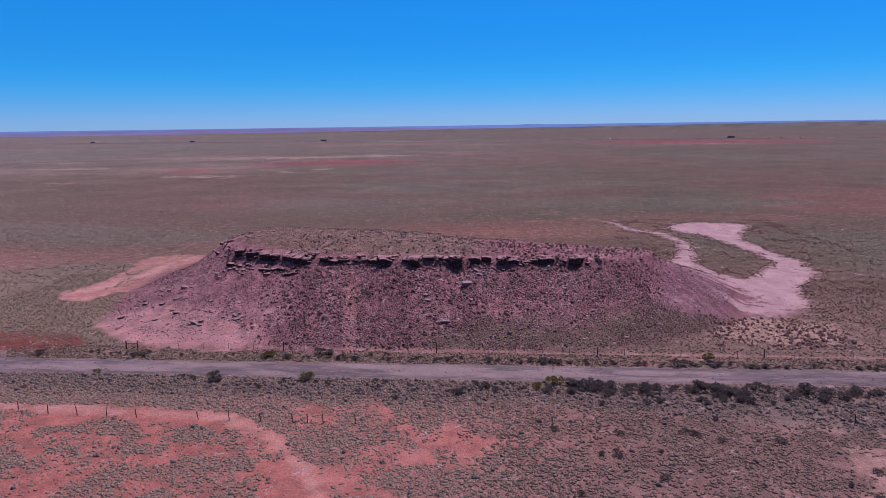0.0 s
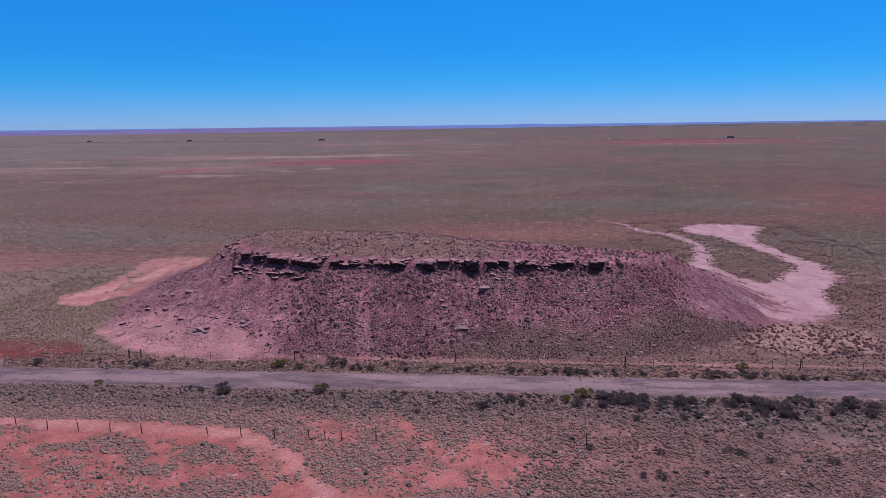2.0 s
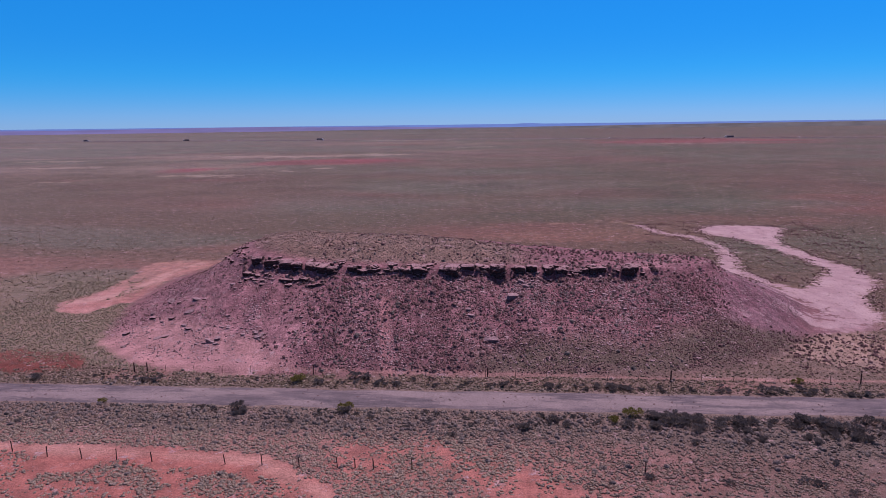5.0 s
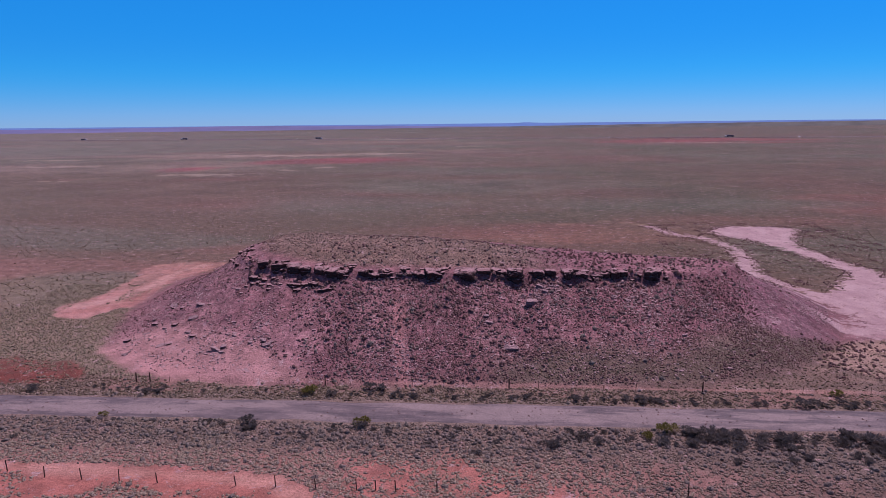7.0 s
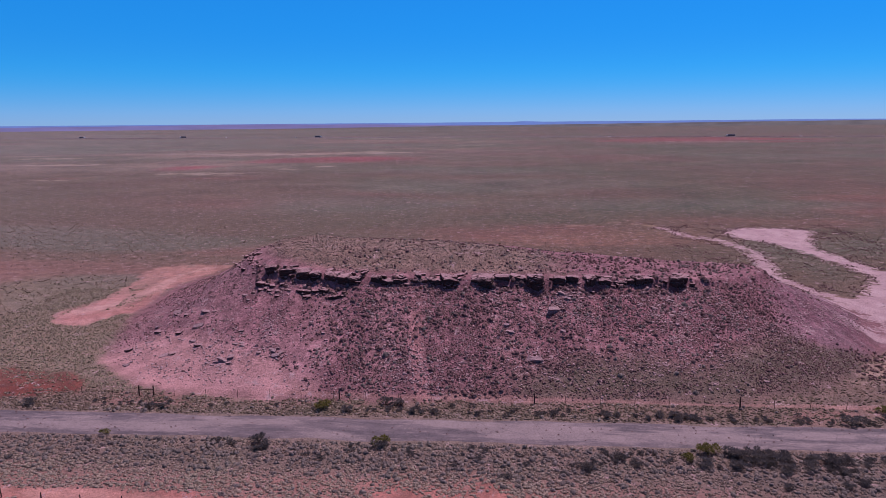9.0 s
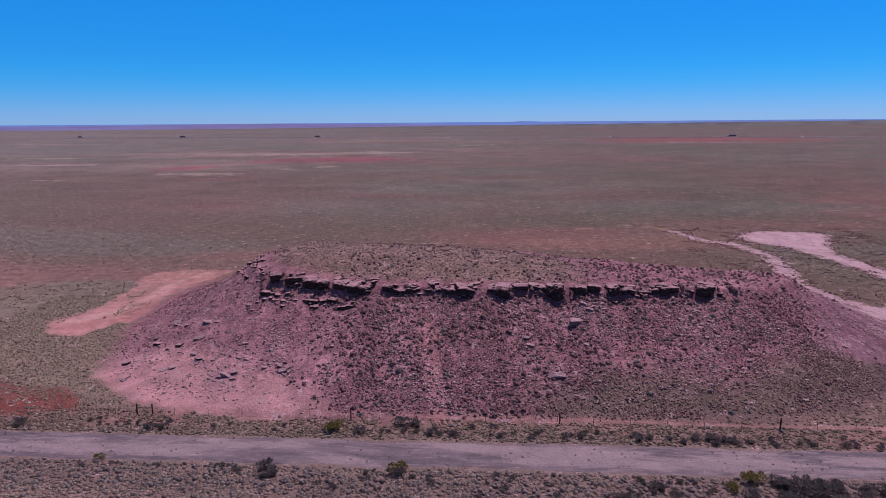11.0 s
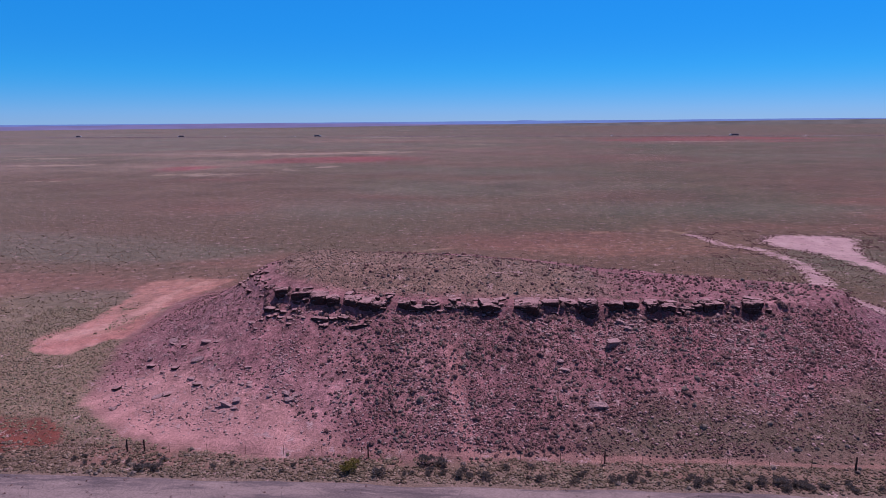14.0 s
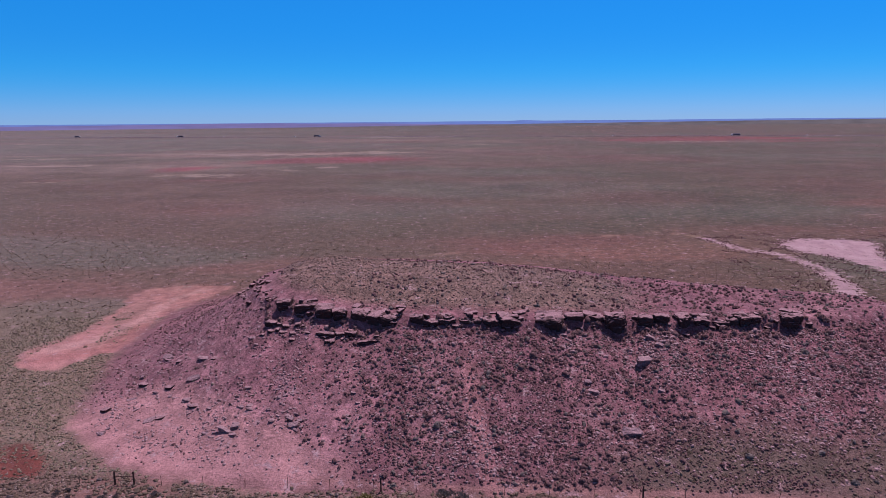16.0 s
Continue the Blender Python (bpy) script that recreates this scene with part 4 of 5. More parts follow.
BUNCHES = domed([(v * np.array((1, 1, 0.8)), f) for v, f in clump_shapes(16, 5, rng, 0.5)], bunch_shapes(16, 11, rng), 0.92)
off_road = lambda p, gap=3.5: np.abs(p[:, 1] - road_y(p[:, 0])) > gap


def grown(p, r, low, high, clumping=2.5, seed=201):
    """Keep places by how overgrown they are."""
    _, cover = soils(p[:, 0], p[:, 1])
    odds = smooth(low, high, cover + 0.9 * fbm(p[:, 0], p[:, 1], clumping, seed, 3))
    return r.uniform(0, 1, len(p)) < odds


def near_road(p):
    """The darker growth on the near side of the road."""
    return smooth(84.5, 90, p[:, 1] + 6 * fbm(p[:, 0], p[:, 1], 9, 261, 4) + 0.16 * np.maximum(p[:, 0] - 15, 0)) * smooth(94.6, 93.6, p[:, 1])


# foreground and verge grass
p, r = strewn((-94, 76, 58, 107), 96000, 301)
p = p[np.abs(p[:, 0] + 2) < 0.72 * (p[:, 1] + 10)]
p = p[grown(p, r, 0.1, 0.8) & off_road(p) & (r.uniform(0, 1, len(p)) > 0.5 * near_road(p) + 0.2 * smooth(0, 20, p[:, 0]))]
w = (0.20 + 0.36 * r.uniform(0, 1, len(p)) ** 1.8) * (1 + 0.6 * fbm(p[:, 0], p[:, 1], 5, 281, 3))
east = r.uniform(0, 1, len(p)) < np.maximum(smooth(-12, 14, p[:, 0]), 0.7 * near_road(p))
foot = (p[:, 1] > 100) & (r.uniform(0, 1, len(p)) < 0.75)
for some, mat, seed in ((east & ~foot, RUSSET, 19), (~east & ~foot, GRASS, 1), (foot, PLAIN, 22)):
    q, ww = p[some], w[some]
    scatter("grass", q, ww, ww * r.uniform(0.35, 0.6, len(q)), BUNCHES, mat, "dry grey-green grass tufts beside the road", "grass", seed=seed)
p, r = strewn((-94, 76, 46, 107), 46000, 302)
band = near_road(p)
p = p[grown(p, r, -0.1, 0.8) & off_road(p) & (r.uniform(0, 1, len(p)) < 0.04 + 0.9 * band)]
w = 0.2 + 0.6 * r.uniform(0, 1, len(p)) ** 2.5
scatter("low_scrub", p, w, w * r.uniform(0.5, 0.8, len(p)), DOMES, SCRUB, "small dark scrub plants among the grass", "scrub", seed=2)

def low_right(p):
    """The grass-grown foot of the hill beyond its gully."""
    return smooth(-14, 0, p[:, 0]) * smooth(120, 111, p[:, 1] - 0.12 * (p[:, 0] - 5) - 0.55 * np.maximum(p[:, 0] - 18, 0))


# hill slopes and top
p, r = strewn((-84, 54, 105, 196), 52000, 303)
di, db = inside_by(p[:, 0], p[:, 1], RIM), inside_by(p[:, 0], p[:, 1], BASE)
front = (p[:, 1] < 150) & (di < -1.6)
flank = smooth(-34, -41, p[:, 0] + 5 * fbm(p[:, 0], p[:, 1], 7, 217, 2)) * smooth(-4, -9, di)
odds = np.where(front, 0.62 - 0.34 * flank, np.where(di > 0.5, 0.12 + 0.26 * smooth(-6, 14, p[:, 0]), 0.36)) * smooth(0.2, 1.5, db)
odds = odds * (0.35 + 1.1 * smooth(-0.16, 0.14, fbm(p[:, 0], p[:, 1], 4.5, 211, 3)))
odds = odds * (1 - 0.85 * smooth(-14, 0, p[:, 0]) * smooth(123, 113, p[:, 1] - 0.12 * (p[:, 0] - 5) - 0.55 * np.maximum(p[:, 0] - 18, 0))) * (1 - 0.55 * smooth(1.8, 0.8, along_by(p[:, 0], p[:, 1], GULLY)))
odds = odds * (1 - smooth(0, 2, inside_by(p[:, 0], p[:, 1], APRON)) * 0.9) * (1 - 0.97 * smooth(32, 38, p[:, 0] + 6 * fbm(p[:, 0], p[:, 1], 6, 215, 2)) * smooth(123.5, 127.5, p[:, 1] - 0.35 * np.maximum(p[:, 0] - 40, 0)) * smooth(-1, -4, di))
p = p[(db > 0) & (r.uniform(0, 1, len(p)) < odds)]
w = 0.22 + 0.38 * r.uniform(0, 1, len(p)) ** 1.6 + 0.35 * (r.uniform(0, 1, len(p)) < 0.05)
w = w * (1 - 0.4 * smooth(-38, -48, p[:, 0]))
grey = (r.uniform(0, 1, len(p)) < 0.22 + 0.9 * fbm(p[:, 0], p[:, 1], 6, 271, 3)) & (p[:, 0] > -40)
for some, mat, seed in ((grey, SCRUB, 15), (~grey, SHRUB, 3)):
    q, ww = p[some], w[some]
    scatter("slope_scrub", q, ww, ww * r.uniform(0.55, 0.85, len(q)), DOMES, mat, "small dark scrub bushes dotting the hill", "scrub", seed=seed)
p, r = strewn((-60, 52, 105, 140), 44000, 315)
di, db = inside_by(p[:, 0], p[:, 1], RIM), inside_by(p[:, 0], p[:, 1], BASE)
odds = (0.25 + 0.75 * smooth(-0.1, 0.15, fbm(p[:, 0], p[:, 1], 5, 213, 3))) * smooth(-40, -33, p[:, 0]) * smooth(0.2, 1.5, db) * smooth(-0.5, -2.5, di)
odds = odds * (1 - smooth(31, 37, p[:, 0]) * smooth(123.5, 127.5, p[:, 1] - 0.35 * np.maximum(p[:, 0] - 40, 0))) * (1 - 0.7 * smooth(1.8, 0.8, along_by(p[:, 0], p[:, 1], GULLY)))
p = p[r.uniform(0, 1, len(p)) < odds]
w = r.uniform(0.12, 0.3, len(p))
scatter("low_growth", p, w, w * r.uniform(0.5, 0.8, len(p)), LUMPS, SHRUB, "tiny dry plants between the bushes of the slope", "scrub", seed=20)
# bushes rooted along the ledge
p, r = strewn((-56, 24, -2.6, 0.9), 170, 316)
p[:, 1] = np.interp(p[:, 0], RIM_LINE[:, 0], RIM_LINE[:, 1]) + p[:, 1]
w = r.uniform(0.35, 1.0, len(p))
scatter("ledge_scrub", p, w, w * r.uniform(0.6, 0.9, len(p)), DOMES, SHRUB, "dark scrub rooted along the caprock ledge", "scrub", seed=21)
p, r = strewn((-84, 54, 105, 196), 50000, 304)
di, db = inside_by(p[:, 0], p[:, 1], RIM), inside_by(p[:, 0], p[:, 1], BASE)
p = p[(db > 0) & grown(p, r, 0.1, 0.7)]
w = r.uniform(0.16, 0.42, len(p))
olive = r.uniform(0, 1, len(p)) < low_right(p)
for some, mat, seed in ((olive, PLAIN, 16), (~olive, RUSSET, 4)):
    q, ww = p[some], w[some]
    scatter("hill_grass", q, ww, ww * r.uniform(0.35, 0.6, len(q)), TUFTS, mat, "dry grass tufts on the hill", "grass", seed=seed)
p, r = strewn((-82, 54, 105, 150), 90000, 305)
di, db = inside_by(p[:, 0], p[:, 1], RIM), inside_by(p[:, 0], p[:, 1], BASE)
odds = smooth(0, 4, db) * smooth(0, -1, di) * (0.25 + smooth(0.0, 0.25, fbm(p[:, 0], p[:, 1], 8, 221, 3))) * (1 - 0.6 * smooth(-38, -46, p[:, 0])) * (1 - 0.85 * low_right(p))
p = p[(db > 0) & (r.uniform(0, 1, len(p)) < odds)]
w = 0.10 + 0.40 * r.uniform(0, 1, len(p)) ** 3
scatter("scree", p, w, w * r.uniform(0.22, 0.45, len(p)), CHIPS, STONE, "loose pale sandstone scree on the slope", "stones", seed=5)

# rubble below the ledge
p, r = strewn((-58, 24, 124, 140), 5000, 312)
gap = np.interp(p[:, 0], RIM_LINE[:, 0], RIM_LINE[:, 1]) - p[:, 1]
odds = 0.5 * smooth(5.5, 0.5, gap) * smooth(-0.6, 0.3, gap) * smooth(-0.1, 0.2, fbm(p[:, 0], p[:, 1], 4, 231, 3))
p = p[r.uniform(0, 1, len(p)) < odds]
w = 0.2 + 0.5 * r.uniform(0, 1, len(p)) ** 2.5
scatter("rubble", p, w, w * r.uniform(0.4, 0.8, len(p)), CHIPS, STONE, "broken sandstone rubble below the ledge", "stones", seed=12)

# open ground beside the hill
p, r = strewn((-112, 98, 107, 165), 74000, 311)
p = p[(inside_by(p[:, 0], p[:, 1], BASE) < 0) & grown(p, r, 0.15, 0.9, 3.0)]
w = 0.16 + 0.3 * r.uniform(0, 1, len(p)) ** 1.5
west = p[:, 0] < -50 + 12 * fbm(p[:, 0], p[:, 1], 20, 251, 3)
for side, mat, seed in ((west, OLIVE, 11), (~west, PLAIN, 14)):
    q, ww = p[side], w[side]
    scatter("side_grass", q, ww, ww * r.uniform(0.35, 0.6, len(q)), BUNCHES if mat == OLIVE else TUFTS, mat, "dry grass tufts beside the hill", "grass", seed=seed)

# plain round and behind the hill
p, r = strewn((-230, 240, 107, 340), 90000, 306)
spread = 0.72 * (p[:, 1] + 30)
keep = (np.abs(p[:, 0] + 15) < spread) & (inside_by(p[:, 0], p[:, 1], BASE) < 0) & off_road(p, 4)
p = p[keep & grown(p, r, 0.2, 1.0, 4.0) & (r.uniform(0, 1, len(p)) < smooth(340, 150, p[:, 1]))]
w = r.uniform(0.25, 0.55, len(p))
scatter("plain_grass", p, w, w * r.uniform(0.35, 0.6, len(p)), TUFTS, PLAIN, "dry grass tufts covering the open plain", "grass", seed=6)
p, r = strewn((-520, 520, 107, 620), 1500, 307)
keep = (np.abs(p[:, 0] + 10) < 0.72 * (p[:, 1] + 30)) & (inside_by(p[:, 0], p[:, 1], BASE) < 0)
p = p[keep & grown(p, r, -0.1, 1.2, 30.0)]
w = 0.2 + 0.35 * r.uniform(0, 1, len(p)) ** 2


def plain_z(q):
    return height(q[:, 0], q[:, 1]) + 5 * smooth(400, 900, q[:, 1]) * fbm(q[:, 0], q[:, 1], 700, 111, 4)


scatter("plain_scrub", p, w, w * r.uniform(0.5, 0.8, len(p)), BUSHLETS, SHRUB, "scattered dark scrub on the open plain", "scrub", land=plain_z, seed=7)
# bigger clumps far out on the plain
p, r = strewn((-900, 900, 260, 1250), 26000, 314)
thick = smooth(0.12, 0.3, fbm(p[:, 0], p[:, 1], 120, 291, 4))
p = p[(np.abs(p[:, 0] + 10) < 0.72 * (p[:, 1] + 30)) & (r.uniform(0, 1, len(p)) < 0.02 + 0.5 * thick)]
w = (0.3 + 0.8 * r.uniform(0, 1, len(p)) ** 2) * (0.65 + 0.6 * smooth(280, 800, p[:, 1]))
green = r.uniform(0, 1, len(p)) < 0.6
for some, mat, seed in ((green, SCRUB, 17), (~green, PLAIN, 18)):
    q, ww = p[some], w[some]
    scatter("far_scrub", q, ww, ww * r.uniform(0.4, 0.65, len(q)), LUMPS, mat, "scattered scrub clumps far out on the plain", "scrub", land=plain_z, seed=seed)
# low dark plants along the edges of the washes
p, r = strewn((40, 106, 110, 272), 26000, 313)
edge = sand_mask(p[:, 0], p[:, 1]) + 1.2 * fbm(p[:, 0], p[:, 1], 6, 241, 3)
sandy = 2.0 * smooth(14, 8, np.hypot((p[:, 0] - 53) * 0.9, (p[:, 1] - 121.5) * 1.25)) * (p[:, 1] < 131)
keep = ((((edge > 0.08) & (edge < 0.62) & ((p[:, 0] > 66) | (p[:, 1] > 170) | (p[:, 1] < 130))) | (r.uniform(0, 1, len(p)) < sandy)) & (r.uniform(0, 1, len(p)) < 0.5))
p, sandy = p[keep], sandy[keep]
w = 0.2 + 0.6 * r.uniform(0, 1, len(p)) ** 1.6 * np.where(sandy > 0.2, 1.0, 0.6)
scatter("wash_scrub", p, w, w * r.uniform(0.5, 0.8, len(p)), DOMES, SHRUB, "low scrub along the edges of the sandy washes", "scrub", seed=13)
# gravel crumbs on the road
p, r = strewn((-80, 66, 93, 102.5), 420, 308)
w = r.uniform(0.1, 0.34, len(p))
keep = np.abs(p[:, 1] - road_y(p[:, 0])) < 3.6
p, w = p[keep], w[keep]
scatter("road_debris", p, w, w * 0.6, BUSHLETS, SHRUB, "small weeds and clods on the old road", "weeds", land=lambda q: np.full(len(q), 0.1), seed=8)


# ---- roadside bushes ----
def bush_meshes(rng, leaves):
    """Woody stems and a ragged crown of many small leaf sprays, about one metre across."""
    st = bmesh.new()
    for k in range(7):
        a, lean = rng.uniform(0, 6.28), rng.uniform(0.1, 0.35)
        b0, b1 = Vector((0.03 * math.cos(a), 0.03 * math.sin(a), -0.05)), Vector((lean * math.cos(a), lean * math.sin(a), rng.uniform(0.35, 0.6)))
        side = Vector((-math.sin(a), math.cos(a), 0)) * 0.018
        up = Vector((0, 0, 0.02))
        q = [st.verts.new(c) for c in (b0 - side, b0 + side, b0 + up, b1)]
        for f in ((0, 1, 3), (1, 2, 3), (2, 0, 3)):
            st.faces.new([q[i] for i in f])
    fo = bmesh.new()
    lobes = [(Vector((rng.gauss(0, 0.23), rng.gauss(0, 0.23), rng.uniform(0.28, 0.55))), rng.uniform(0.16, 0.28)) for _ in range(9)]
    for k in range(leaves):
        c, rad = lobes[k % len(lobes)]
        d = Vector((rng.gauss(0, 1), rng.gauss(0, 1), rng.gauss(0.25, 0.9))).normalized()
        p0 = c + d * rad * rng.uniform(0.45, 1.04)
        p0.z = max(p0.z, 0.03)
        s = rng.uniform(0.04, 0.085)
        t1 = d.orthogonal().normalized()
        t1.rotate(Matrix.Rotation(rng.uniform(0, 6.28), 3, d))
        tip = p0 + (d * 0.9 + Vector((0, 0, 0.5))) * s * 1.5
        m = [fo.verts.new(v) for v in (p0 - t1 * s * 0.6, p0 + t1 * s * 0.6, tip)]
        fo.faces.new(m)
    return st, fo


def build_bush(seed, mat, label, category, group):
    rng = random.Random(seed)
    ob = empty("bush", (0, 0, -50))
    st, fo = bush_meshes(rng, 760)
    part("stems", st, STEM, ob)
    part("foliage", fo, mat, ob)
    return tagged(ob, label, category, group)


def thing_gone(ob):
    for o in (*ob.children_recursive, ob):
        bpy.data.objects.remove(o)


sages = [build_bush(400 + k, SAGE, "dark grey-green sagebrush beside the road", "bush", "roadside bushes") for k in range(4)]
golds = [build_bush(450 + k, GOLD, "yellow-green rabbitbrush beside the road", "bush", "roadside bushes") for k in range(2)]


def plant(kind, x, y, size, rng, tall=None):
    src = rng.choice(kind)
    m = Matrix.Translation((x, y, ground_z(x, y))) @ Matrix.Rotation(rng.uniform(0, 6.28), 4, 'Z')
    ob = copy_thing(src, m)
    ob.scale = (size * rng.uniform(0.9, 1.2), size * rng.uniform(0.9, 1.2), (tall or size * 0.72))
    return ob


rng = random.Random(33)
for cx, cy, count, spread in ((16.5, 92.2, 6, 2.2), (23, 92.0, 4, 1.6), (34.5, 91.4, 8, 2.2), (47.5, 92.3, 5, 2.2), (55, 92.6, 4, 1.8), (-40.5, 92.3, 2, 0.8), (0.5, 92.6, 3, 2.4)):
    for k in range(count):
        plant(sages, rng.gauss(cx, spread), min(rng.gauss(cy - 0.8, 1.3), 93.4), rng.uniform(0.8, 1.7), rng)
for x, y, size in [(-41, 93.0, 1.8), (-39.6, 92.2, 1.3), (-26, 92.6, 1.4), (14.2, 93.0, 1.9), (16.0, 92.8, 2.1), (17.8, 92.4, 1.9), (15.2, 91.4, 1.4), (19.3, 92.9, 1.6),
                   (22.2, 92.6, 1.7), (24.0, 91.8, 1.9), (25.8, 92.4, 1.5), (32.4, 93.0, 2.2), (34.0, 92.3, 2.4), (35.8, 91.2, 2.2), (37.4, 90.0, 2.0), (39.8, 93.2, 1.8),
                   (41.6, 92.9, 1.5), (46.8, 92.6, 2.0), (49.2, 92.2, 1.7), (53.6, 93.0, 1.6)]:
    plant(sages, x, y, size, rng)
for x, y, size in [(-76, 101.4, 1.6), (-59, 101.6, 1.4), (-57.4, 101.8, 1.3), (-32.4, 102.2, 1.5), (-23.8, 102.3, 1.2), (-20.7, 102.2, 1.2), (-15, 102.4, 1.1), (-5.4, 102.8, 1.1),
                   (1.6, 102.4, 1.3), (8.4, 103.2, 1.3), (10.0, 103.2, 1.4), (11.6, 103.0, 1.2), (31.4, 102.5, 1.8), (-27.5, 104.8, 1.8), (-25.9, 104.6, 1.4), (36.2, 103.6, 1.3)]:
    plant(sages, x, y, size, rng)
for x, y, size in [(-35.6, 102.8, 1.9), (-26.3, 93.5, 1.8), (11.4, 93.6, 2.1), (8.9, 92.0, 1.5), (-60.6, 93.6, 1.2), (37.0, 106.5, 1.4)]:
    plant(golds, x, y, size, rng)
for k in range(235):
    x = rng.uniform(-30, 66) if k % 3 else rng.uniform(-76, 66)
    y = 93.2 - abs(rng.gauss(0, 2.2)) if k < 105 else 102.0 + abs(rng.gauss(0, 1.3))
    plant(sages, x, y, rng.uniform(0.4, 0.9) + (0.3 if x > 5 and rng.random() < 0.3 else 0), rng)
for k in range(26):
    x, y = rng.uniform(10, 62), rng.uniform(62, 90)
    tagged(plant(sages, x, y, rng.uniform(0.6, 1.1), rng), "dark sagebrush standing in the dry grass", group="bushes in the grass")
for ob in sages + golds:
    thing_gone(ob)


# ---- fences ----
def post_mesh(rng, r, tall):
    bm = bmesh.new()
    rows = []
    for z, s in ((-0.3, 1.05), (tall * 0.5, 1.0), (tall - 0.04, 0.92), (tall, 0.7)):
        rows.append([bm.verts.new((r * s * math.cos(a) * rng.uniform(0.85, 1.15), r * s * math.sin(a) * rng.uniform(0.85, 1.15), z))
                     for a in (k * math.pi / 4 for k in range(8))])
    for lo, hi in zip(rows[:-1], rows[1:]):
        for k in range(8):
            bm.faces.new((lo[k], lo[(k + 1) % 8], hi[(k + 1) % 8], hi[k]))
    bm.faces.new(rows[-1])
    return bm


def tpost_mesh(tall):
    """A steel fence post of T section."""
    bm = bmesh.new()
    sec = [(-0.025, 0.0), (0.025, 0.0), (0.025, 0.008), (0.004, 0.008), (0.004, 0.04), (-0.004, 0.04), (-0.004, 0.008), (-0.025, 0.008)]
    lo, hi = [bm.verts.new((x, y, -0.3)) for x, y in sec], [bm.verts.new((x, y, tall)) for x, y in sec]
    for k in range(len(sec)):
        j = (k + 1) % len(sec)
        bm.faces.new((lo[k], lo[j], hi[j], hi[k]))
    bm.faces.new(hi)
    return bm


def bar_between(a, b, r):
    """A thin six-sided bar or wire from a to b."""
    bm = bmesh.new()
    a, b = Vector(a), Vector(b)
    d = (b - a).normalized()
    u = d.orthogonal().normalized()
    v = d.cross(u)
    ends = [[bm.verts.new(c + (u * math.cos(k * math.pi / 3) + v * math.sin(k * math.pi / 3)) * r) for k in range(6)] for c in (a, b)]
    for k in range(6):
        j = (k + 1) % 6
        bm.faces.new((ends[0][k], ends[0][j], ends[1][j], ends[1][k]))
    bm.faces.new(ends[0][::-1])
    bm.faces.new(ends[1])
    return bm


rng = random.Random(44)
pasture = tagged(empty("fence", (-35, 78.2, 0)), "old wire fence with dark weathered wooden posts", "fence")


def local(parent, p):
    return Vector(p) - parent.matrix_basis.translation


near_posts = [(-71.8, 79.4), (-67.5, 79.4), (-63.0, 79.3), (-58.0, 78.4), (-53.7, 78.3), (-49.4, 78.2), (-45.1, 78.1), (-36.5, 78.2), (-32.2, 78.2), (-27.9, 78.2),
              (-23.6, 78.3), (-21.6, 78.4), (-19.45, 78.2), (-15.2, 78.3), (10.2, 79.4), (48.4, 82.5)]
for x, y in near_posts:
    o = part("post", post_mesh(rng, 0.06, rng.uniform(1.2, 1.4)), POST, pasture)
    o.matrix_basis = Matrix.Translation(local(pasture, (x, y, ground_z(x, y)))) @ Euler((radians(rng.uniform(-5, 5)), radians(rng.uniform(-5, 5)), 0)).to_matrix().to_4x4()
for z in (0.45, 0.8, 1.1):
    for (xa, ya), (xb, yb) in zip(near_posts[:13], near_posts[1:14]):
        part("wire", bar_between(local(pasture, (xa, ya, ground_z(xa, ya) + z)), local(pasture, (xb, yb, ground_z(xb, yb) + z)), 0.003), STEEL, pasture)

hill_fence = tagged(empty("fence", (-10, 106.2, 0)), "wire fence along the foot of the hill with steel posts", "fence")
posts = []
for k in range(31):
    x = -71.2 + 4.52 * k
    if -62.9 < x < -60.4:
        continue
    y = float(fence_y(x))
    o = part("thin_post", tpost_mesh(1.15), STEEL, hill_fence)
    o.matrix_basis = Matrix.Translation(local(hill_fence, (x, y, ground_z(x, y)))) @ Euler((radians(rng.uniform(-4, 4)), radians(rng.uniform(-4, 4)), 0)).to_matrix().to_4x4()
    posts.append((x, y))
for x in (-62.7, -60.6, -34.2, -7.6, 19.3, 46.0):
    y = float(fence_y(x)) - 0.05
    o = part("post", post_mesh(rng, 0.09, 1.55), POST, hill_fence, "tall wooden post")
    o.matrix_basis = Matrix.Translation(local(hill_fence, (x, y, ground_z(x, y))))
g = [local(hill_fence, (x, float(fence_y(x)) - 0.05, ground_z(x, float(fence_y(x))) + 0.95)) for x in (-62.7, -60.6)]
part("brace_rail", bar_between(g[0], g[1], 0.05), POST, hill_fence)
for z in (0.4, 0.75, 1.05):
    for (xa, ya), (xb, yb) in zip(posts[:-1], posts[1:]):
        part("wire", bar_between(local(hill_fence, (xa, ya, ground_z(xa, ya) + z)), local(hill_fence, (xb, yb, ground_z(xb, yb) + z)), 0.003), STEEL, hill_fence)


# ---- far highway with lorries ----
def box(bm, x0, x1, y0, y1, z0, z1, bevel=0.06):
    made = bmesh.ops.create_cube(bm, size=1.0, matrix=Matrix.Translation(((x0 + x1) / 2, (y0 + y1) / 2, (z0 + z1) / 2)) @ Matrix.Diagonal((x1 - x0, y1 - y0, z1 - z0, 1)))
    edges = {e for v in made["verts"] for e in v.link_edges}
    bmesh.ops.bevel(bm, geom=list(edges), offset=bevel, segments=1, affect='EDGES')
    return bm


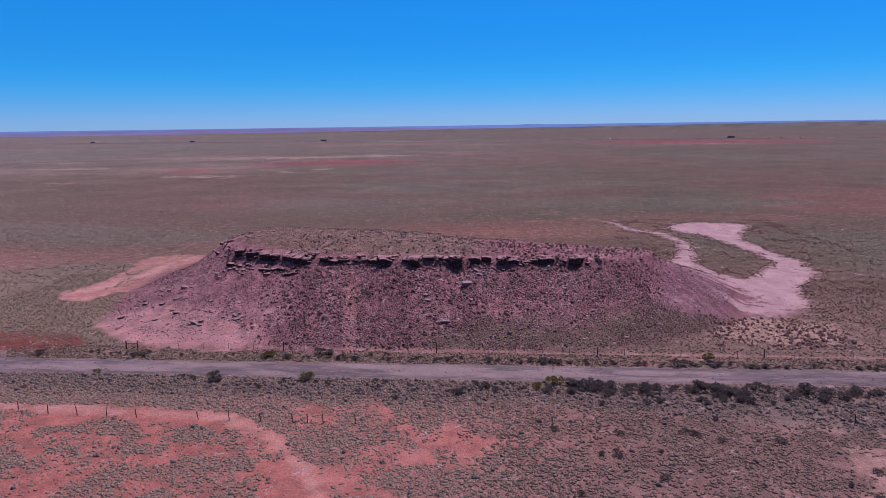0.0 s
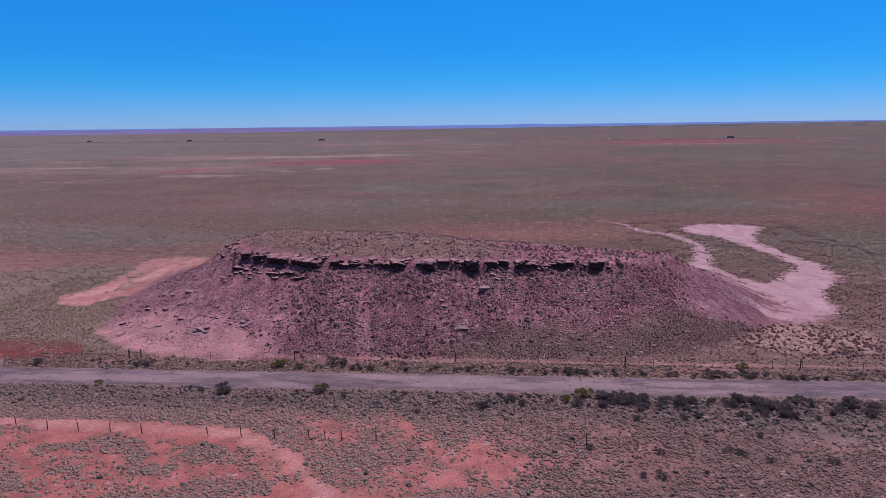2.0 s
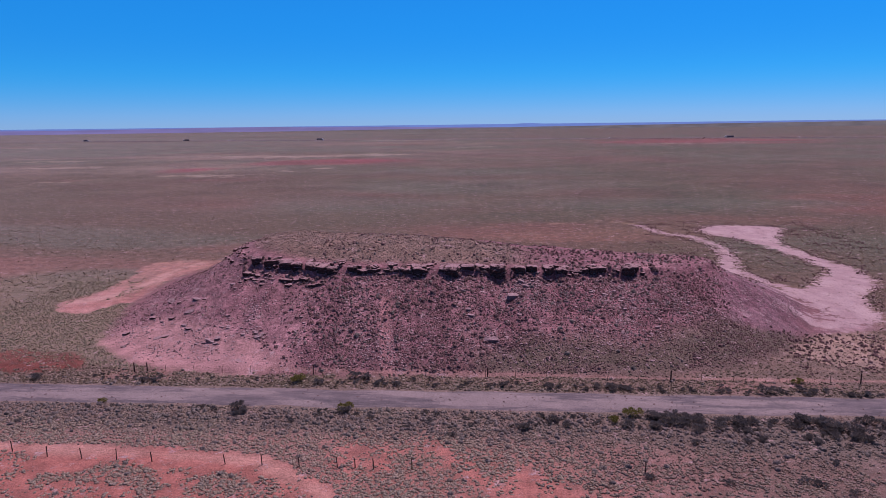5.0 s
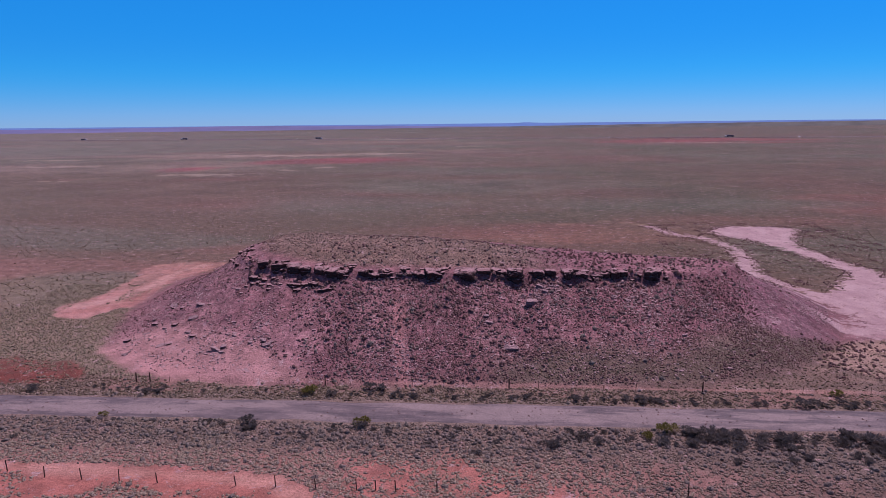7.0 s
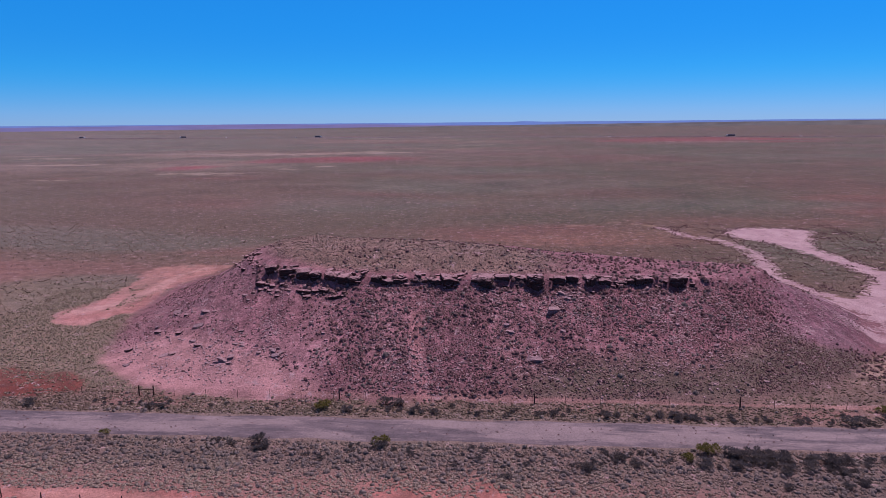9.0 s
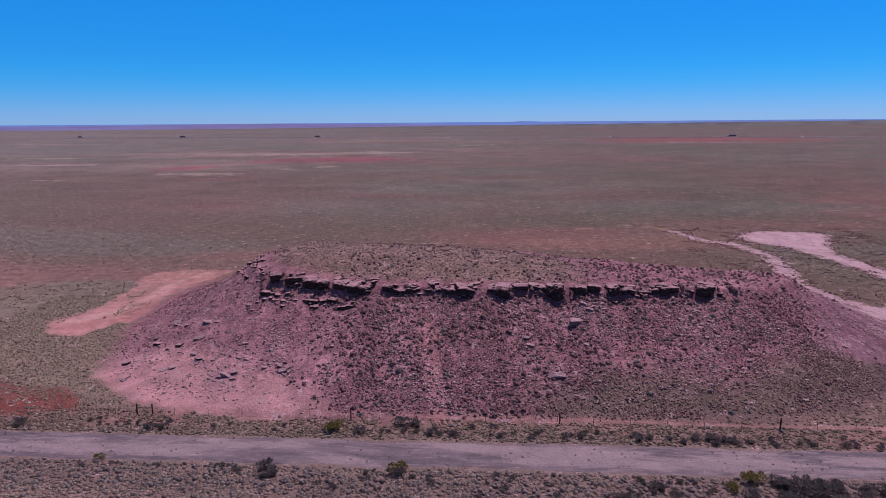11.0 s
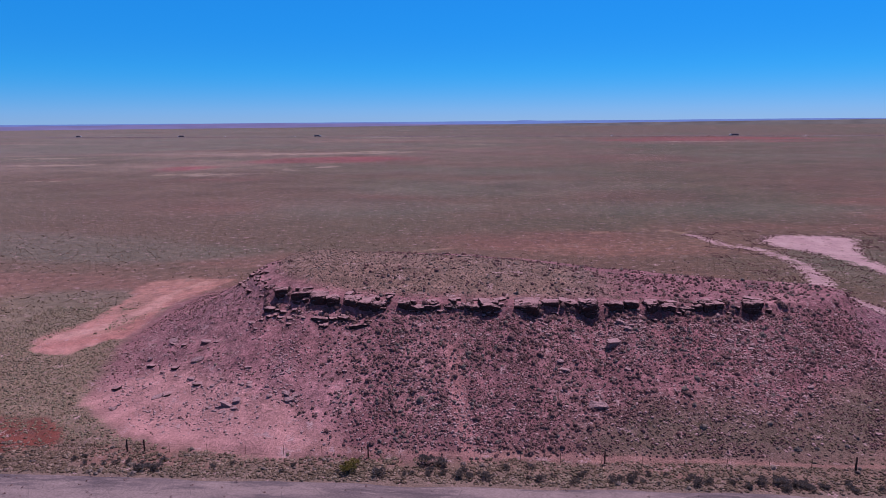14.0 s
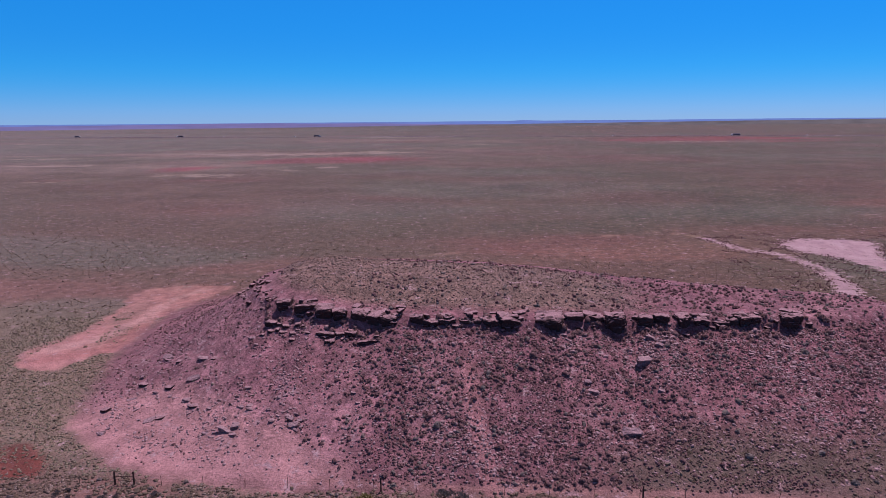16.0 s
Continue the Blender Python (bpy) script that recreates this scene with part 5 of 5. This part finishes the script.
def wheel_mesh(r, w):
    bm = bmesh.new()
    bmesh.ops.create_cone(bm, cap_ends=True, segments=14, radius1=r, radius2=r, depth=w, matrix=Matrix.Rotation(radians(90), 4, 'X'))
    return bm


TYRE = plain_material("tyre_rubber", (0.02, 0.02, 0.02))
DARKCAB = plain_material("dark_blue_paint", (0.03, 0.04, 0.09), 0.1, 2.0, 0.35)
PALEBOX = plain_material("grey_trailer_panel", (0.10, 0.10, 0.13), 0.1, 2.0, 0.5)
WHITE = plain_material("white_paint", (0.7, 0.7, 0.7), 0.05, 2.0, 0.4)


def build_lorry():
    ob = empty("lorry", (0, 0, 0))
    part("trailer", box(bmesh.new(), -8.5, 6.0, -1.3, 1.3, 1.2, 4.1, 0.08), PALEBOX, ob)
    cab = part("cab", box(box(bmesh.new(), 6.6, 9.0, -1.25, 1.25, 0.8, 3.7, 0.2), 9.0, 10.8, -1.1, 1.1, 0.8, 2.2, 0.2), WHITE, ob)
    part("chassis", box(bmesh.new(), -8.3, 9.5, -0.5, 0.5, 0.7, 1.2, 0.05), TYRE, ob)
    part("windscreen", box(bmesh.new(), 8.99, 9.06, -1.05, 1.05, 2.35, 3.4, 0.02), TYRE, cab)
    for x in (-7.4, -6.1, 5.2, 6.5, 9.8):
        for y in (-1.1, 1.1):
            o = part("wheel", wheel_mesh(0.52, 0.4), TYRE, ob)
            o.location = (x, y, 0.52)
    return tagged(ob, "articulated lorry with a long grey trailer on the far highway", "lorry", "vehicles on the highway")


def build_car():
    ob = empty("car", (0, 0, 0))
    part("body", box(bmesh.new(), -2.3, 2.3, -0.9, 0.9, 0.35, 0.95, 0.15), WHITE, ob)
    part("cabin", box(bmesh.new(), -1.7, 1.0, -0.8, 0.8, 0.95, 1.6, 0.25), DARKCAB, ob)
    for x in (-1.4, 1.4):
        for y in (-0.85, 0.85):
            o = part("wheel", wheel_mesh(0.34, 0.22), TYRE, ob)
            o.location = (x, y, 0.34)
    return tagged(ob, "small white car on the far highway", "car", "vehicles on the highway")


def highway_y(x):
    return 1700 - 0.19 * x


def far_z(x, y):
    q = np.array([[x, y]], float)
    return float(plain_z(q)[0])


me_v, quads = [], []
hx = np.arange(-2600, 2601, 40.0)
for i, x in enumerate(hx):
    for off in (-11, 11):
        me_v.append((x, highway_y(x) + off, far_z(x, highway_y(x)) + 1.2))
    for off in (-14, 14):
        me_v.append((x, highway_y(x) + off, far_z(x, highway_y(x)) - 0.6))
for i in range(len(hx) - 1):
    a, b = 4 * i, 4 * i + 4
    quads += [(a, b, b + 1, a + 1), (a + 2, b + 2, b, a), (a + 1, b + 1, b + 3, a + 3)]
me = bpy.data.meshes.new("highway")
me.from_pydata(me_v, [], quads)
me.materials.append(ASPHALT)
tagged(new("highway", me), "raised asphalt highway crossing the far plain", "road", kind="structure")
turn = math.atan(-0.19)
first = build_lorry()
rng = random.Random(55)
for k, x in enumerate((-1255, -905, -500, 500, 860)):
    m = Matrix.Translation((x, highway_y(x) + (-5 if k % 2 else 5), far_z(x, highway_y(x)) + 1.2)) @ Matrix.Rotation(turn + (math.pi if k % 2 else 0), 4, 'Z')
    if k == 0:
        first.matrix_basis = m
    else:
        copy_thing(first, m)
car = build_car()
for k, x in enumerate((-1130, -770, -560, 240, 640)):
    m = Matrix.Translation((x, highway_y(x) - 5, far_z(x, highway_y(x)) + 1.2)) @ Matrix.Rotation(turn, 4, 'Z')
    if k == 0:
        car.matrix_basis = m
    else:
        copy_thing(car, m)

# dark thicket on the red bank before the highway
p, r = strewn((230, 620, 1500, 1620), 120, 309)
w = r.uniform(1.5, 4.5, len(p))
scatter("thicket", p, w, w * 0.6, BUSHLETS, SHRUB, "dark thicket of shrubs on the far red bank", "shrubs", land=plain_z, seed=9)


# ---- distant ridges ----
def ridge(name, dist, lo, hi, top, mat, label, seed):
    """A long low range: a curved wall of land with a sloping near face."""
    az = np.radians(np.arange(lo, hi + 0.01, 0.25))
    v, quads = [], []
    for i, a in enumerate(az):
        deg = math.degrees(a)
        h = top(deg) + 1.6 * float(fbm(np.array([deg]), np.array([0.0]), 3.0, seed, 4)[0])
        for d, z in ((-260, 0.0), (-90, 0.55 * h), (0, h), (180, -5.0)):
            v.append(((dist + d) * math.sin(a), (dist + d) * math.cos(a), z))
    for i in range(len(az) - 1):
        for k in range(3):
            quads.append((4 * i + k, 4 * i + 4 + k, 4 * i + 5 + k, 4 * i + 1 + k))
    me = bpy.data.meshes.new(name)
    me.from_pydata(v, [], quads)
    me.materials.append(mat)
    return tagged(new(name, me), label, "hills", kind="structure")


# blue and purple base colours carry the haze of the distance
HAZE_BLUE = plain_material("haze_blue_hills", (0.085, 0.160, 0.34), 0.06, 0.01, 1.0)
HAZE_PURPLE = plain_material("haze_purple_hills", (0.118, 0.112, 0.215), 0.10, 0.004, 1.0)
BROWN = plain_material("far_brown_plain", (0.085, 0.080, 0.072), 0.2, 0.01, 1.0)
ridge("backdrop_blue_range", 4750, -46, 46, lambda g: 37.5 + 4.2 * math.exp(-((g - 1.8) / 0.9) ** 2) + 1.5 * math.exp(-((g - 22) / 5) ** 2), HAZE_BLUE, "distant blue range on the horizon, haze in its colour", 141)
ridge("backdrop_purple_range", 4420, -46, 8, lambda g: 30 + 6.0 * math.exp(-((g + 22) / 6) ** 2) - 1.0 * max(0, g + 12), HAZE_PURPLE, "distant purple-pink tableland on the horizon, haze in its colour", 151)
ridge("backdrop_brown_rise", 4100, -46, 46, lambda g: 8 + 0.50 * max(0.0, g + 22), BROWN, "far brown rise of the plain", 161)
